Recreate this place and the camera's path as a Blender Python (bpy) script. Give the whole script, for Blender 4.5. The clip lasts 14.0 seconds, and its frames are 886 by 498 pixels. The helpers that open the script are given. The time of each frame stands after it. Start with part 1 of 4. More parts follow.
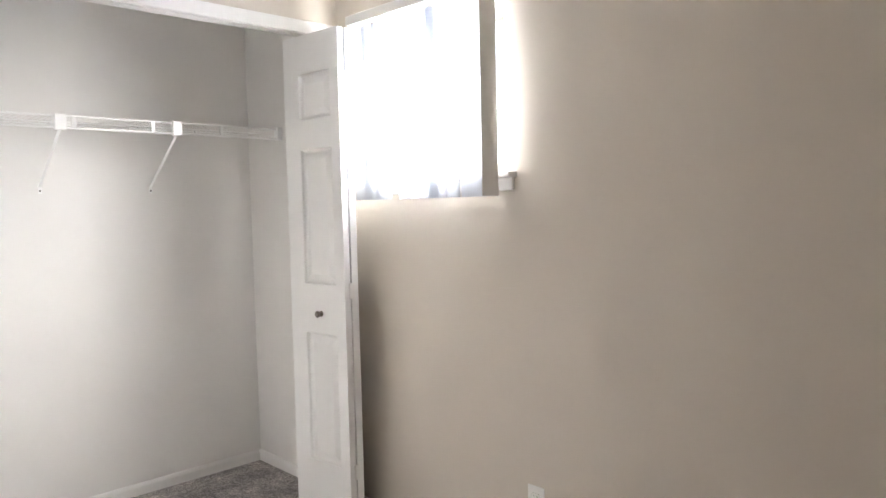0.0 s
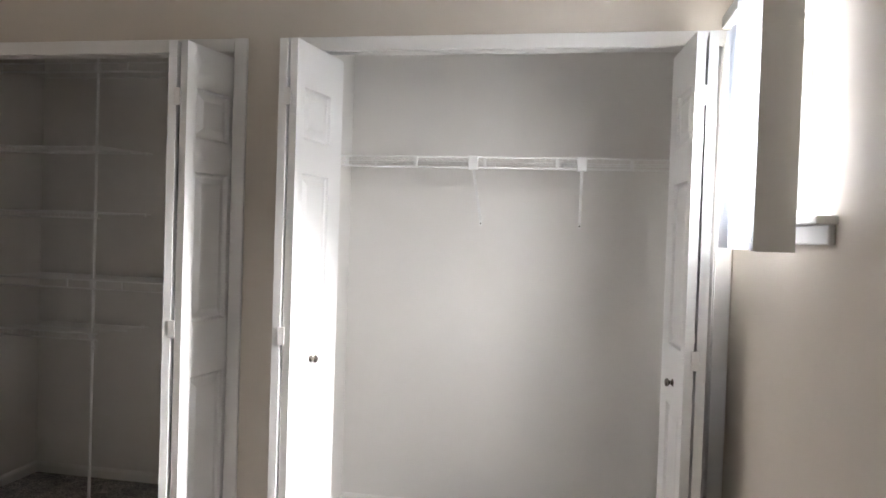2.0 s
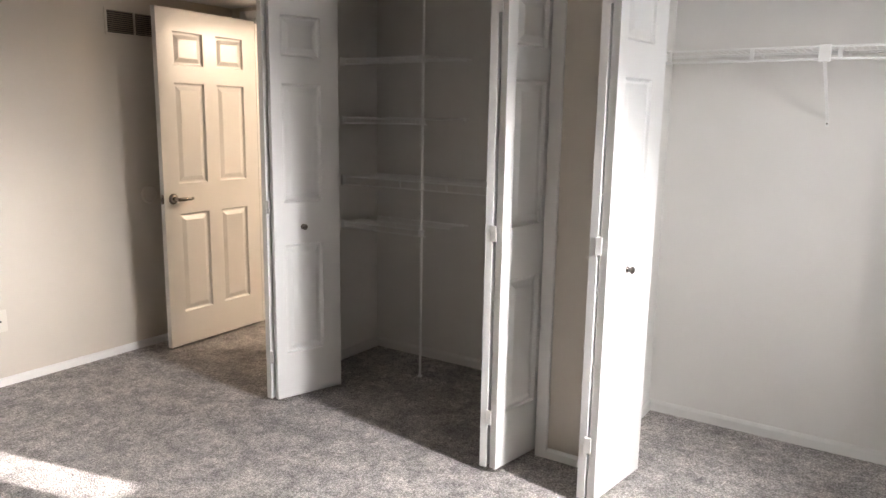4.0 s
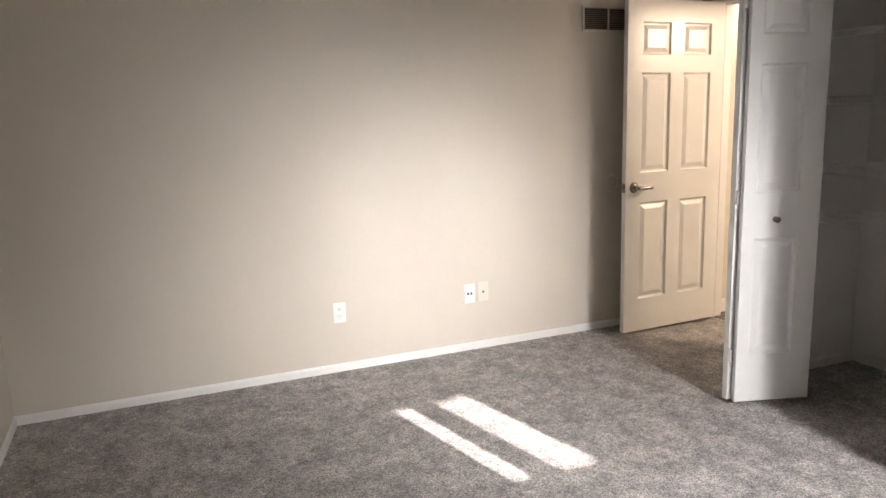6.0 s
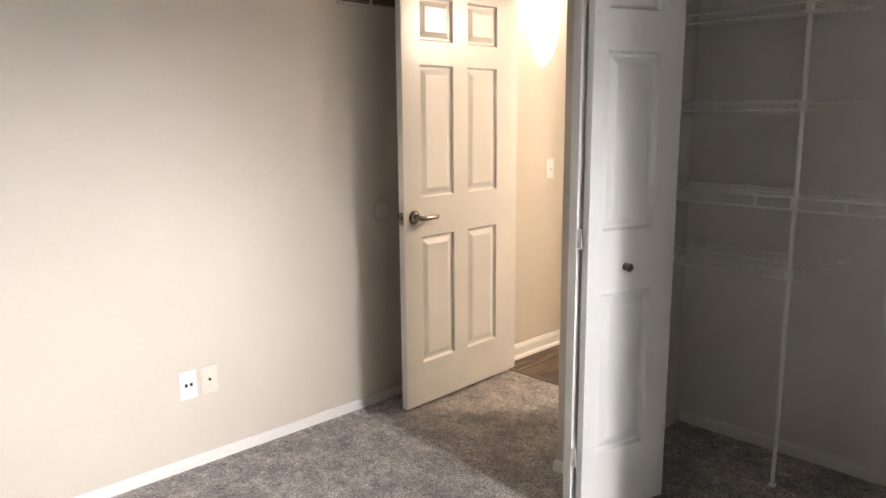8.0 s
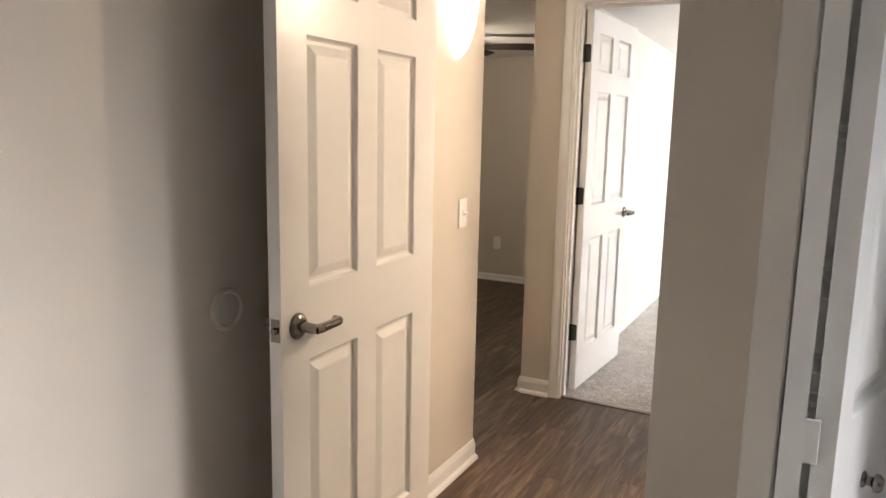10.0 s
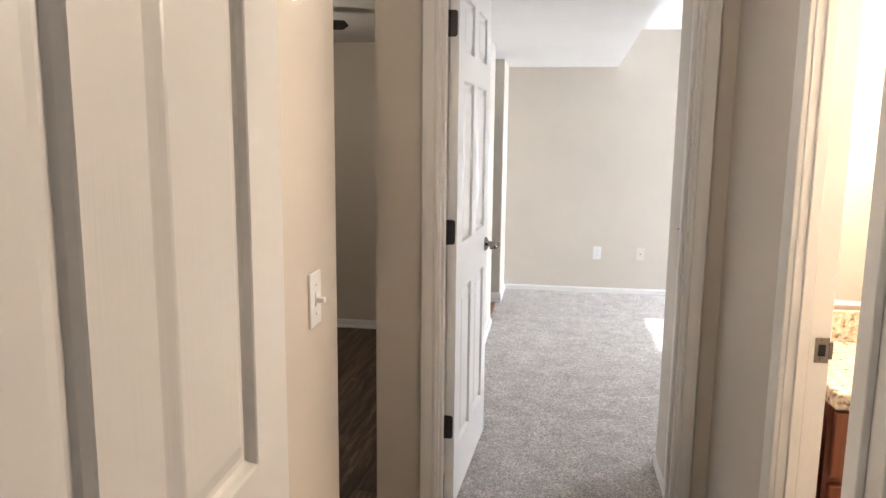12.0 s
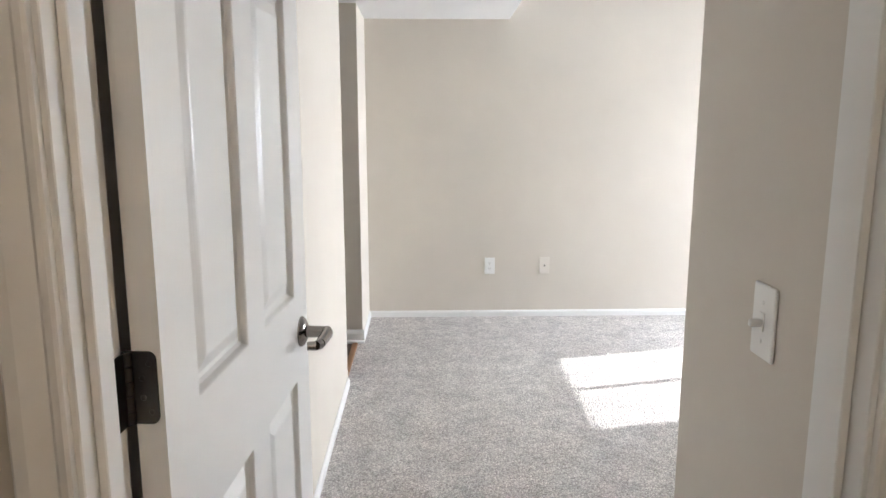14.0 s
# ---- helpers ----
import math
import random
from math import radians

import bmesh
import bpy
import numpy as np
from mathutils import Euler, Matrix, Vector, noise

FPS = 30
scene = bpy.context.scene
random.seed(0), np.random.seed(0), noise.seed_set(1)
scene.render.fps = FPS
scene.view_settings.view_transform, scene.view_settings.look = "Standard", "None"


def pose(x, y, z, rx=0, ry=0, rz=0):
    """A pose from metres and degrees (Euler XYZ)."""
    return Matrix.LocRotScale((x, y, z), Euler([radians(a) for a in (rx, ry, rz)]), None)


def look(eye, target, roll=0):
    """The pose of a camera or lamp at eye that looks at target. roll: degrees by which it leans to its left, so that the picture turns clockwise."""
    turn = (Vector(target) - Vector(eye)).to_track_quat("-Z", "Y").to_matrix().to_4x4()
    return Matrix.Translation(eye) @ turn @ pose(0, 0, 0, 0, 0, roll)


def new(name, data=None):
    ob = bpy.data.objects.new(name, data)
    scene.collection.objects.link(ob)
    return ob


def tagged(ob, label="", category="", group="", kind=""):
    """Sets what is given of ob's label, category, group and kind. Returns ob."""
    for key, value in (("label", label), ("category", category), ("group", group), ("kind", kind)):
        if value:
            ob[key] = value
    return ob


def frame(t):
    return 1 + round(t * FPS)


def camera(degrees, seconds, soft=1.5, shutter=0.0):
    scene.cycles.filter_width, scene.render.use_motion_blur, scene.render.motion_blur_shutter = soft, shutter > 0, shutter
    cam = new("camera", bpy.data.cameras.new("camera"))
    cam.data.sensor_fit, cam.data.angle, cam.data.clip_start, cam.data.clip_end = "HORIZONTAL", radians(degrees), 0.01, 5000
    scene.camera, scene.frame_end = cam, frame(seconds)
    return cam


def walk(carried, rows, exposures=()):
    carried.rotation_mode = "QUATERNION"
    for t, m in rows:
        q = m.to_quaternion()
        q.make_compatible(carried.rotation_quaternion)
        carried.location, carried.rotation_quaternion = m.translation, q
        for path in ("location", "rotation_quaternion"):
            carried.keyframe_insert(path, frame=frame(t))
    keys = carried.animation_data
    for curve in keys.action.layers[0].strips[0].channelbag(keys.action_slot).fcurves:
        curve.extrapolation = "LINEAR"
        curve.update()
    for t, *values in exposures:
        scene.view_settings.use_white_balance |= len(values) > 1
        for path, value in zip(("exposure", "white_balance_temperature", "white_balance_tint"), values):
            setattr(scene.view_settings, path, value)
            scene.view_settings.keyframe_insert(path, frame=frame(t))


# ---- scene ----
cam = camera(63.4, 14.0)
PATH = [
    (0, (0.324, 0.149, 1.344), (1.715, 1.581, 1.221), -1.3),
    (0.5, (0.775, 0.138, 1.332), (1.799, 1.855, 1.275), -0.5),
    (1, (1.168, 0.09, 1.34), (1.608, 2.041, 1.313), -0.4),
    (1.5, (1.482, 0.092, 1.374), (1.419, 2.091, 1.385), 0.9),
    (2, (1.691, 0.084, 1.387), (1.334, 2.051, 1.344), 1.9),
    (2.2, (1.752, 0.069, 1.392), (1.312, 2.013, 1.231), 1.8),
    (4.3, (1.563, 0.108, 1.449), (0.351, 1.653, 1.073), 0.5),
    (4.5, (1.546, 0.098, 1.453), (0.236, 1.563, 1.079), 0.3),
    (5, (1.519, 0.071, 1.449), (0.001, 1.32, 1.081), -0.2),
    (5.5, (1.495, 0.039, 1.442), (-0.193, 1.048, 1.074), -0.9),
    (6, (1.474, 0.03, 1.42), (-0.343, 0.778, 1.048), -1.8),
    (6.5, (1.317, 0.057, 1.394), (-0.513, 0.754, 0.99), -1.9),
    (7, (1.001, 0.169, 1.413), (-0.698, 1.137, 0.992), -1.4),
    (7.5, (0.678, 0.409, 1.399), (-0.875, 1.601, 0.987), -1.0),
    (8, (0.319, 0.621, 1.394), (-1.099, 1.983, 1.029), -0.5),
    (8.2, (0.159, 0.718, 1.402), (-1.188, 2.154, 1.051), -0.2),
    (10.3, (-1.194, 1.571, 1.41), (-2.044, 3.351, 1.08), 1.0),
    (10.5, (-1.29, 1.643, 1.41), (-2.089, 3.446, 1.081), 0.8),
    (11, (-1.557, 1.881, 1.421), (-2.174, 3.756, 1.1), 0.9),
    (11.5, (-1.714, 2.191, 1.405), (-2.17, 4.112, 1.089), 0.9),
    (12, (-1.802, 2.587, 1.423), (-2.091, 4.542, 1.111), 0.6),
    (12.5, (-1.854, 3.035, 1.421), (-1.986, 5.005, 1.1), 0.6),
    (13, (-1.822, 3.478, 1.397), (-1.856, 5.449, 1.061), 0.5),
    (13.5, (-1.809, 3.886, 1.385), (-1.782, 5.854, 1.03), 0.2),
    (14, (-1.821, 4.315, 1.392), (-1.765, 6.282, 1.034), -0.0),
]
walk(cam, [(t, look(eye, target, roll)) for t, eye, target, roll in PATH],
     exposures=[(0.0, 2.55, 6400, 13), (0.5, 2.25, 6300, 12), (1.5, 2.0, 6350, 13), (4.5, 2.0, 6500, 14), (6.2, 2.12, 6450, 13), (8.2, 2.15, 6400, 13), (10.5, 2.05, 6250, 13), (11.3, 2.05, 6150, 13), (12.5, 1.45, 5800, 11), (13.5, 1.65, 5900, 10), (14.0, 1.35, 5850, 10)])

# ---- light ----
SUN_EL, SUN_AZ = radians(25.1), radians(76.8)      # azimuth from north (+y) towards east (+x)
world = bpy.data.worlds.new("sky")
scene.world = world
world.use_nodes = True
wn = world.node_tree.nodes
sky = wn.new("ShaderNodeTexSky")
sky.sky_type, sky.sun_disc = "NISHITA", False
sky.sun_elevation, sky.sun_rotation = SUN_EL, SUN_AZ
wn["Background"].inputs["Strength"].default_value = 0.12
world.node_tree.links.new(sky.outputs[0], wn["Background"].inputs[0])


def lamp(name, kind, power, m, colour=(1, 1, 1), **more):
    data = bpy.data.lights.new(name, kind)
    data.energy, data.color = power, colour
    ob = new(name, data)
    ob.matrix_world = m
    if kind == "AREA":
        data.shape, data.size, data.size_y = "RECTANGLE", more["w"], more["h"]
        data.spread = radians(more.get("spread", 180))
    elif kind == "SUN":
        data.angle = radians(0.5)
    else:
        data.shadow_soft_size = more["r"]
    return ob


sun_way = Vector((-math.sin(SUN_AZ) * math.cos(SUN_EL), -math.cos(SUN_AZ) * math.cos(SUN_EL), -math.sin(SUN_EL)))
lamp("sun", "SUN", 5.0, look((30, 8, 14), Vector((30, 8, 14)) + sun_way), (1.0, 0.95, 0.88))
# sky light standing in the two window openings: through the two gaps between the vanes, and on the whole of the blinds
lamp("window_light", "AREA", 1.1, look((2.215, 1.985, 1.74), (-2.34, 1.10, 0.58)), (1.0, 0.975, 0.95), w=0.09, h=0.46, spread=34)
lamp("window_light", "AREA", 0.95, look((2.215, 1.985, 1.74), (-2.34, 0.45, 0.45)), (1.0, 0.975, 0.95), w=0.09, h=0.46, spread=44)
lamp("window_light", "AREA", 1.0, look((2.215, 2.245, 1.74), (-2.34, 1.92, 0.74)), (1.0, 0.975, 0.95), w=0.17, h=0.46, spread=30)
lamp("window_light", "AREA", 10, look((2.205, 2.245, 1.72), (0.10, 1.84, -0.35)), (1.0, 0.985, 0.965), w=0.16, h=0.44, spread=80)
lamp("window_light", "AREA", 2.1, look((2.200, 2.250, 1.72), (1.15, 3.42, 0.95)), (1.0, 0.985, 0.96), w=0.14, h=0.40, spread=88)
lamp("window_light", "AREA", 7.5, look((2.325, 2.16, 1.757), (1.31, 2.16, 1.757)), (0.98, 0.98, 0.97), w=0.71, h=0.595)
lamp("window_light", "AREA", 50, look((2.56, 8.66, 1.22), (0.3, 8.9, 0.3)), (0.96, 0.975, 1.0), w=0.95, h=0.9, spread=140)
# lamps of the place: hall sconce, fan light, and a bathroom light whose fixture is unseen
lamp("sconce_bulb", "POINT", 1.3, pose(-2.17, 3.90, 2.02), (1.0, 0.85, 0.68), r=0.06)
lamp("fan_bulb", "POINT", 4.2, pose(-3.47, 6.27, 1.80), (1.0, 0.82, 0.6), r=0.15)
lamp("bathroom_bulb", "POINT", 30, pose(-0.65, 4.45, 2.05), (1.0, 0.79, 0.58), r=0.08)


# ---- materials ----
def nodes_of(name):
    m = bpy.data.materials.new(name)
    m.use_nodes = True
    return m, m.node_tree.nodes, m.node_tree.links, m.node_tree.nodes["Principled BSDF"]


def tex_noise(n, l, scale, detail=4.0, rough=0.55, vec=None):
    t = n.new("ShaderNodeTexNoise")
    t.inputs["Scale"].default_value, t.inputs["Detail"].default_value, t.inputs["Roughness"].default_value = scale, detail, rough
    if vec:
        l.new(vec, t.inputs["Vector"])
    return t


def ramp(n, l, src, stops):
    r = n.new("ShaderNodeValToRGB")
    while len(r.color_ramp.elements) < len(stops):
        r.color_ramp.elements.new(0.5)
    for e, (p, c) in zip(r.color_ramp.elements, stops):
        e.position, e.color = p, (*c, 1)
    l.new(src, r.inputs["Fac"])
    return r


def bump(n, l, src, b, strength, dist):
    k = n.new("ShaderNodeBump")
    k.inputs["Strength"].default_value, k.inputs["Distance"].default_value = strength, dist
    l.new(src, k.inputs["Height"])
    l.new(k.outputs[0], b.inputs["Normal"])
    return k


def world_pos(n):
    return n.new("ShaderNodeNewGeometry").outputs["Position"]


def paint(name, colour, rough, spread=0.04, grain=220.0, relief=0.12, dist=0.0006):
    m, n, l, b = nodes_of(name)
    p = world_pos(n)
    big = tex_noise(n, l, 1.7, 3, 0.6, p)
    lo = tuple(c * (1 - spread) for c in colour)
    hi = tuple(min(1, c * (1 + spread)) for c in colour)
    r = ramp(n, l, big.outputs[0], [(0.3, lo), (0.7, hi)])
    l.new(r.outputs[0], b.inputs["Base Color"])
    b.inputs["Roughness"].default_value = rough
    fine = tex_noise(n, l, grain, 3, 0.6, p)
    bump(n, l, fine.outputs[0], b, relief, dist)
    return m


def grained_paint(name, colour, rough, scale):
    """Enamel over an embossed wood grain; scale stretches the grain."""
    m, n, l, b = nodes_of(name)
    p = world_pos(n)
    mp = n.new("ShaderNodeMapping")
    mp.inputs["Scale"].default_value = scale
    l.new(p, mp.inputs["Vector"])
    g = tex_noise(n, l, 1.0, 5, 0.6, mp.outputs[0])
    g.inputs["Distortion"].default_value = 0.6
    big = tex_noise(n, l, 2.2, 3, 0.6, p)
    r = ramp(n, l, big.outputs[0], [(0.3, tuple(c * 0.975 for c in colour)), (0.7, colour)])
    l.new(r.outputs[0], b.inputs["Base Color"])
    b.inputs["Roughness"].default_value = rough
    bump(n, l, g.outputs[0], b, 0.22, 0.0016)
    return m


def metal(name, colour, rough):
    m, n, l, b = nodes_of(name)
    b.inputs["Metallic"].default_value = 1.0
    f = tex_noise(n, l, 90, 4, 0.6, world_pos(n))
    r = ramp(n, l, f.outputs[0], [(0.3, tuple(c * 0.85 for c in colour)), (0.7, colour)])
    l.new(r.outputs[0], b.inputs["Base Color"])
    rr = n.new("ShaderNodeMapRange")
    rr.inputs["To Min"].default_value, rr.inputs["To Max"].default_value = rough * 0.8, rough * 1.3
    l.new(f.outputs[0], rr.inputs["Value"])
    l.new(rr.outputs[0], b.inputs["Roughness"])
    return m


def carpet_material(name, tint=(1.0, 1.0, 1.0), mottle=1.0):
    m, n, l, b = nodes_of(name)
    p = world_pos(n)
    warp = tex_noise(n, l, 60, 2, 0.5, p)
    shift = n.new("ShaderNodeMixRGB")
    shift.blend_type, shift.inputs[0].default_value = "ADD", 0.012
    l.new(p, shift.inputs[1]), l.new(warp.outputs["Color"], shift.inputs[2])
    tuft = n.new("ShaderNodeTexVoronoi")
    tuft.inputs["Scale"].default_value = 150
    l.new(shift.outputs[0], tuft.inputs["Vector"])
    grey = n.new("ShaderNodeRGBToBW")
    l.new(tuft.outputs["Color"], grey.inputs[0])
    mid = tex_noise(n, l, 22, 4, 0.65, p)
    big = tex_noise(n, l, 7.0, 4, 0.65, p)
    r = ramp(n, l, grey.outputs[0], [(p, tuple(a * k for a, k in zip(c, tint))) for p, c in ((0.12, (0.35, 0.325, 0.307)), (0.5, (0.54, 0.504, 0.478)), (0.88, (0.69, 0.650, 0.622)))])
    # darker towards each tuft's edge: the shade between tufts is put into the colour
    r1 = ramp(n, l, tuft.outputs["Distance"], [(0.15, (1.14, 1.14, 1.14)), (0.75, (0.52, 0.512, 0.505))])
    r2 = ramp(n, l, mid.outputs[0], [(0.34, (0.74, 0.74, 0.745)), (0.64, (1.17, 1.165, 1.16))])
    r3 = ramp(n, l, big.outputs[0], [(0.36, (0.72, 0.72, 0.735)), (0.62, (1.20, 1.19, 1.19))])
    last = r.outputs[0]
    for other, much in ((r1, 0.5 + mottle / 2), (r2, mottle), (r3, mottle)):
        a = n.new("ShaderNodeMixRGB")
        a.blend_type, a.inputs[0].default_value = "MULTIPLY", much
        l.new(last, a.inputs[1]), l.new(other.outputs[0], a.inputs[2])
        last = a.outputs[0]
    l.new(last, b.inputs["Base Color"])
    b.inputs["Roughness"].default_value = 1.0
    b.inputs["Sheen Weight"].default_value = 0.1
    sub = n.new("ShaderNodeMath")
    sub.operation = "SUBTRACT"
    l.new(mid.outputs[0], sub.inputs[0]), l.new(tuft.outputs["Distance"], sub.inputs[1])
    bump(n, l, sub.outputs[0], b, 0.9, 0.008)
    return m


def wood_plank_material():
    m, n, l, b = nodes_of("dark_vinyl_plank")
    p = world_pos(n)
    info = n.new("ShaderNodeObjectInfo")
    mp = n.new("ShaderNodeMapping")
    mp.inputs["Scale"].default_value = (11, 0.9, 4)
    off = n.new("ShaderNodeCombineXYZ")
    mul = n.new("ShaderNodeMath")
    mul.operation = "MULTIPLY"
    mul.inputs[1].default_value = 37
    l.new(info.outputs["Random"], mul.inputs[0])
    l.new(mul.outputs[0], off.inputs[1])
    l.new(off.outputs[0], mp.inputs["Location"])
    l.new(p, mp.inputs["Vector"])
    g = tex_noise(n, l, 3.0, 6, 0.65, mp.outputs[0])
    g.inputs["Distortion"].default_value = 0.8
    r = ramp(n, l, g.outputs[0], [(0.30, (0.028, 0.017, 0.011)), (0.5, (0.095, 0.062, 0.042)), (0.70, (0.23, 0.165, 0.115))])
    t = ramp(n, l, info.outputs["Random"], [(0.0, (0.75, 0.74, 0.73)), (1.0, (1.2, 1.18, 1.15))])
    a = n.new("ShaderNodeMixRGB")
    a.blend_type, a.inputs[0].default_value = "MULTIPLY", 1.0
    l.new(r.outputs[0], a.inputs[1]), l.new(t.outputs[0], a.inputs[2])
    l.new(a.outputs[0], b.inputs["Base Color"])
    b.inputs["Roughness"].default_value = 0.5
    bump(n, l, g.outputs[0], b, 0.12, 0.001)
    return m


def vane_material():
    m, n, l, b = nodes_of("translucent_vinyl")
    b.inputs["Base Color"].default_value = (0.60, 0.60, 0.60, 1)
    b.inputs["Roughness"].default_value = 0.45
    t = n.new("ShaderNodeBsdfTranslucent")
    t.inputs["Color"].default_value = (0.62, 0.64, 0.68, 1)
    mix = n.new("ShaderNodeMixShader")
    mix.inputs[0].default_value = 0.66
    f = tex_noise(n, l, 12, 3, 0.5, world_pos(n))
    bump(n, l, f.outputs[0], b, 0.1, 0.001)
    l.new(b.outputs[0], mix.inputs[1]), l.new(t.outputs[0], mix.inputs[2])
    l.new(mix.outputs[0], n["Material Output"].inputs["Surface"])
    return m


def glass_material():
    m, n, l, b = nodes_of("window_glass")
    b.inputs["Base Color"].default_value = (0.97, 0.99, 0.98, 1)
    b.inputs["Roughness"].default_value = 0.01
    b.inputs["Transmission Weight"].default_value = 1.0
    b.inputs["IOR"].default_value = 1.05
    return m


def glow(name, colour, strength, base=(0.9, 0.88, 0.84)):
    m, n, l, b = nodes_of(name)
    b.inputs["Base Color"].default_value = (*base, 1)
    b.inputs["Emission Color"].default_value = (*colour, 1)
    b.inputs["Emission Strength"].default_value = strength
    b.inputs["Roughness"].default_value = 0.35
    return m


def granite_material():
    m, n, l, b = nodes_of("speckled_granite")
    p = world_pos(n)
    v = n.new("ShaderNodeTexVoronoi")
    v.inputs["Scale"].default_value = 130
    l.new(p, v.inputs["Vector"])
    f = tex_noise(n, l, 55, 5, 0.7, p)
    r = ramp(n, l, f.outputs[0], [(0.36, (0.10, 0.075, 0.055)), (0.46, (0.50, 0.40, 0.29)), (0.62, (0.72, 0.62, 0.48))])
    r2 = ramp(n, l, v.outputs["Distance"], [(0.15, (0.8, 0.78, 0.75)), (0.6, (1.0, 1.0, 1.0))])
    a = n.new("ShaderNodeMixRGB")
    a.blend_type, a.inputs[0].default_value = "MULTIPLY", 1.0
    l.new(r.outputs[0], a.inputs[1]), l.new(r2.outputs[0], a.inputs[2])
    l.new(a.outputs[0], b.inputs["Base Color"])
    b.inputs["Roughness"].default_value = 0.18
    return m


def cherry_material():
    m, n, l, b = nodes_of("cherry_wood")
    mp = n.new("ShaderNodeMapping")
    mp.inputs["Scale"].default_value = (18, 18, 1.5)
    l.new(world_pos(n), mp.inputs["Vector"])
    g = tex_noise(n, l, 3, 5, 0.6, mp.outputs[0])
    r = ramp(n, l, g.outputs[0], [(0.3, (0.13, 0.035, 0.014)), (0.7, (0.26, 0.085, 0.035))])
    l.new(r.outputs[0], b.inputs["Base Color"])
    b.inputs["Roughness"].default_value = 0.35
    return m


WALL = paint("greige_wall_paint", (0.62, 0.565, 0.49), 0.55, 0.025, 160, 0.25, 0.0008)
CLOSET = paint("off_white_wall_paint", (0.79, 0.775, 0.745), 0.6, 0.025, 160, 0.2, 0.0008)
CEIL = paint("white_ceiling_paint", (0.80, 0.79, 0.77), 0.9, 0.02, 90, 0.5, 0.002)
TRIM = paint("white_trim_enamel", (0.78, 0.77, 0.745), 0.36, 0.02, 60, 0.008, 0.0003)
DOOR = grained_paint("white_door_enamel", (0.77, 0.755, 0.725), 0.30, (170, 170, 6))
DOOR_RAIL = grained_paint("white_door_rail_enamel", (0.77, 0.755, 0.725), 0.30, (170, 6, 170))
BIFOLD = paint("white_bifold_enamel", (0.80, 0.80, 0.785), 0.34, 0.02, 45, 0.06, 0.0006)
PLATE = paint("white_plastic", (0.82, 0.815, 0.79), 0.28, 0.01, 60, 0.02, 0.0003)
ALMOND = paint("almond_plastic", (0.70, 0.65, 0.575), 0.35, 0.01, 60, 0.02, 0.0003)
WIRE = paint("white_vinyl_wire", (0.86, 0.86, 0.84), 0.35, 0.02, 60, 0.02, 0.0003)
DARK = paint("dark_gap", (0.02, 0.018, 0.016), 0.8, 0.1)
VENTM = paint("brown_vent_enamel", (0.25, 0.20, 0.15), 0.45, 0.08)
STUCCO = paint("outside_render", (0.45, 0.42, 0.38), 0.9, 0.08, 60, 0.4, 0.003)
LAWN = paint("lawn", (0.07, 0.10, 0.035), 0.95, 0.4, 30, 0.8, 0.02)
ROOFING = paint("roof_felt", (0.12, 0.115, 0.11), 0.95, 0.15, 40, 0.5, 0.004)
NICKEL = metal("satin_nickel", (0.29, 0.265, 0.24), 0.17)
BRONZE = metal("dark_hinge_metal", (0.075, 0.066, 0.058), 0.42)
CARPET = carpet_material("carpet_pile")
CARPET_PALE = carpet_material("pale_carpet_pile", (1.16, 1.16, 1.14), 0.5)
PLANK = wood_plank_material()
VANE = vane_material()
GLASS = glass_material()
GRANITE = granite_material()
CHERRY = cherry_material()
SINKTOP = paint("cream_porcelain", (0.84, 0.80, 0.72), 0.15, 0.02)
BLADE = paint("dark_fan_blade", (0.018, 0.011, 0.008), 0.7, 0.2)
TASSEL = paint("wooden_pull", (0.30, 0.16, 0.07), 0.5, 0.1)
FROST = glow("lit_frosted_glass", (1.0, 0.86, 0.66), 1.35)
FANGLASS = glow("lit_fan_glass", (1.0, 0.90, 0.76), 1.15)


# ---- building blocks ----
def box(bm, x0, x1, y0, y1, z0, z1):
    v = [bm.verts.new((x, y, z)) for x in (x0, x1) for y in (y0, y1) for z in (z0, z1)]
    for f in ((0, 1, 3, 2), (4, 6, 7, 5), (0, 4, 5, 1), (2, 3, 7, 6), (0, 2, 6, 4), (1, 5, 7, 3)):
        bm.faces.new([v[i] for i in f])


def boxes(*rows):
    bm = bmesh.new()
    for r in rows:
        box(bm, *r)
    return bm


def soft_box(x0, x1, y0, y1, z0, z1, r=0.003, seg=2):
    bm = boxes((x0, x1, y0, y1, z0, z1))
    bmesh.ops.bevel(bm, geom=bm.edges[:], offset=r, segments=seg, affect="EDGES", profile=0.5)
    return bm


def tube(bm, a, b, r, n=8, r2=None):
    a, b = Vector(a), Vector(b)
    q = (b - a).to_track_quat("Z", "Y")
    rings = []
    for p, rad in ((a, r), (b, r if r2 is None else r2)):
        rings.append([bm.verts.new(p + q @ Vector((rad * math.cos(2 * math.pi * k / n), rad * math.sin(2 * math.pi * k / n), 0))) for k in range(n)])
    for k in range(n):
        bm.faces.new((rings[0][k], rings[0][(k + 1) % n], rings[1][(k + 1) % n], rings[1][k]))
    bm.faces.new(rings[0][::-1])
    bm.faces.new(rings[1])


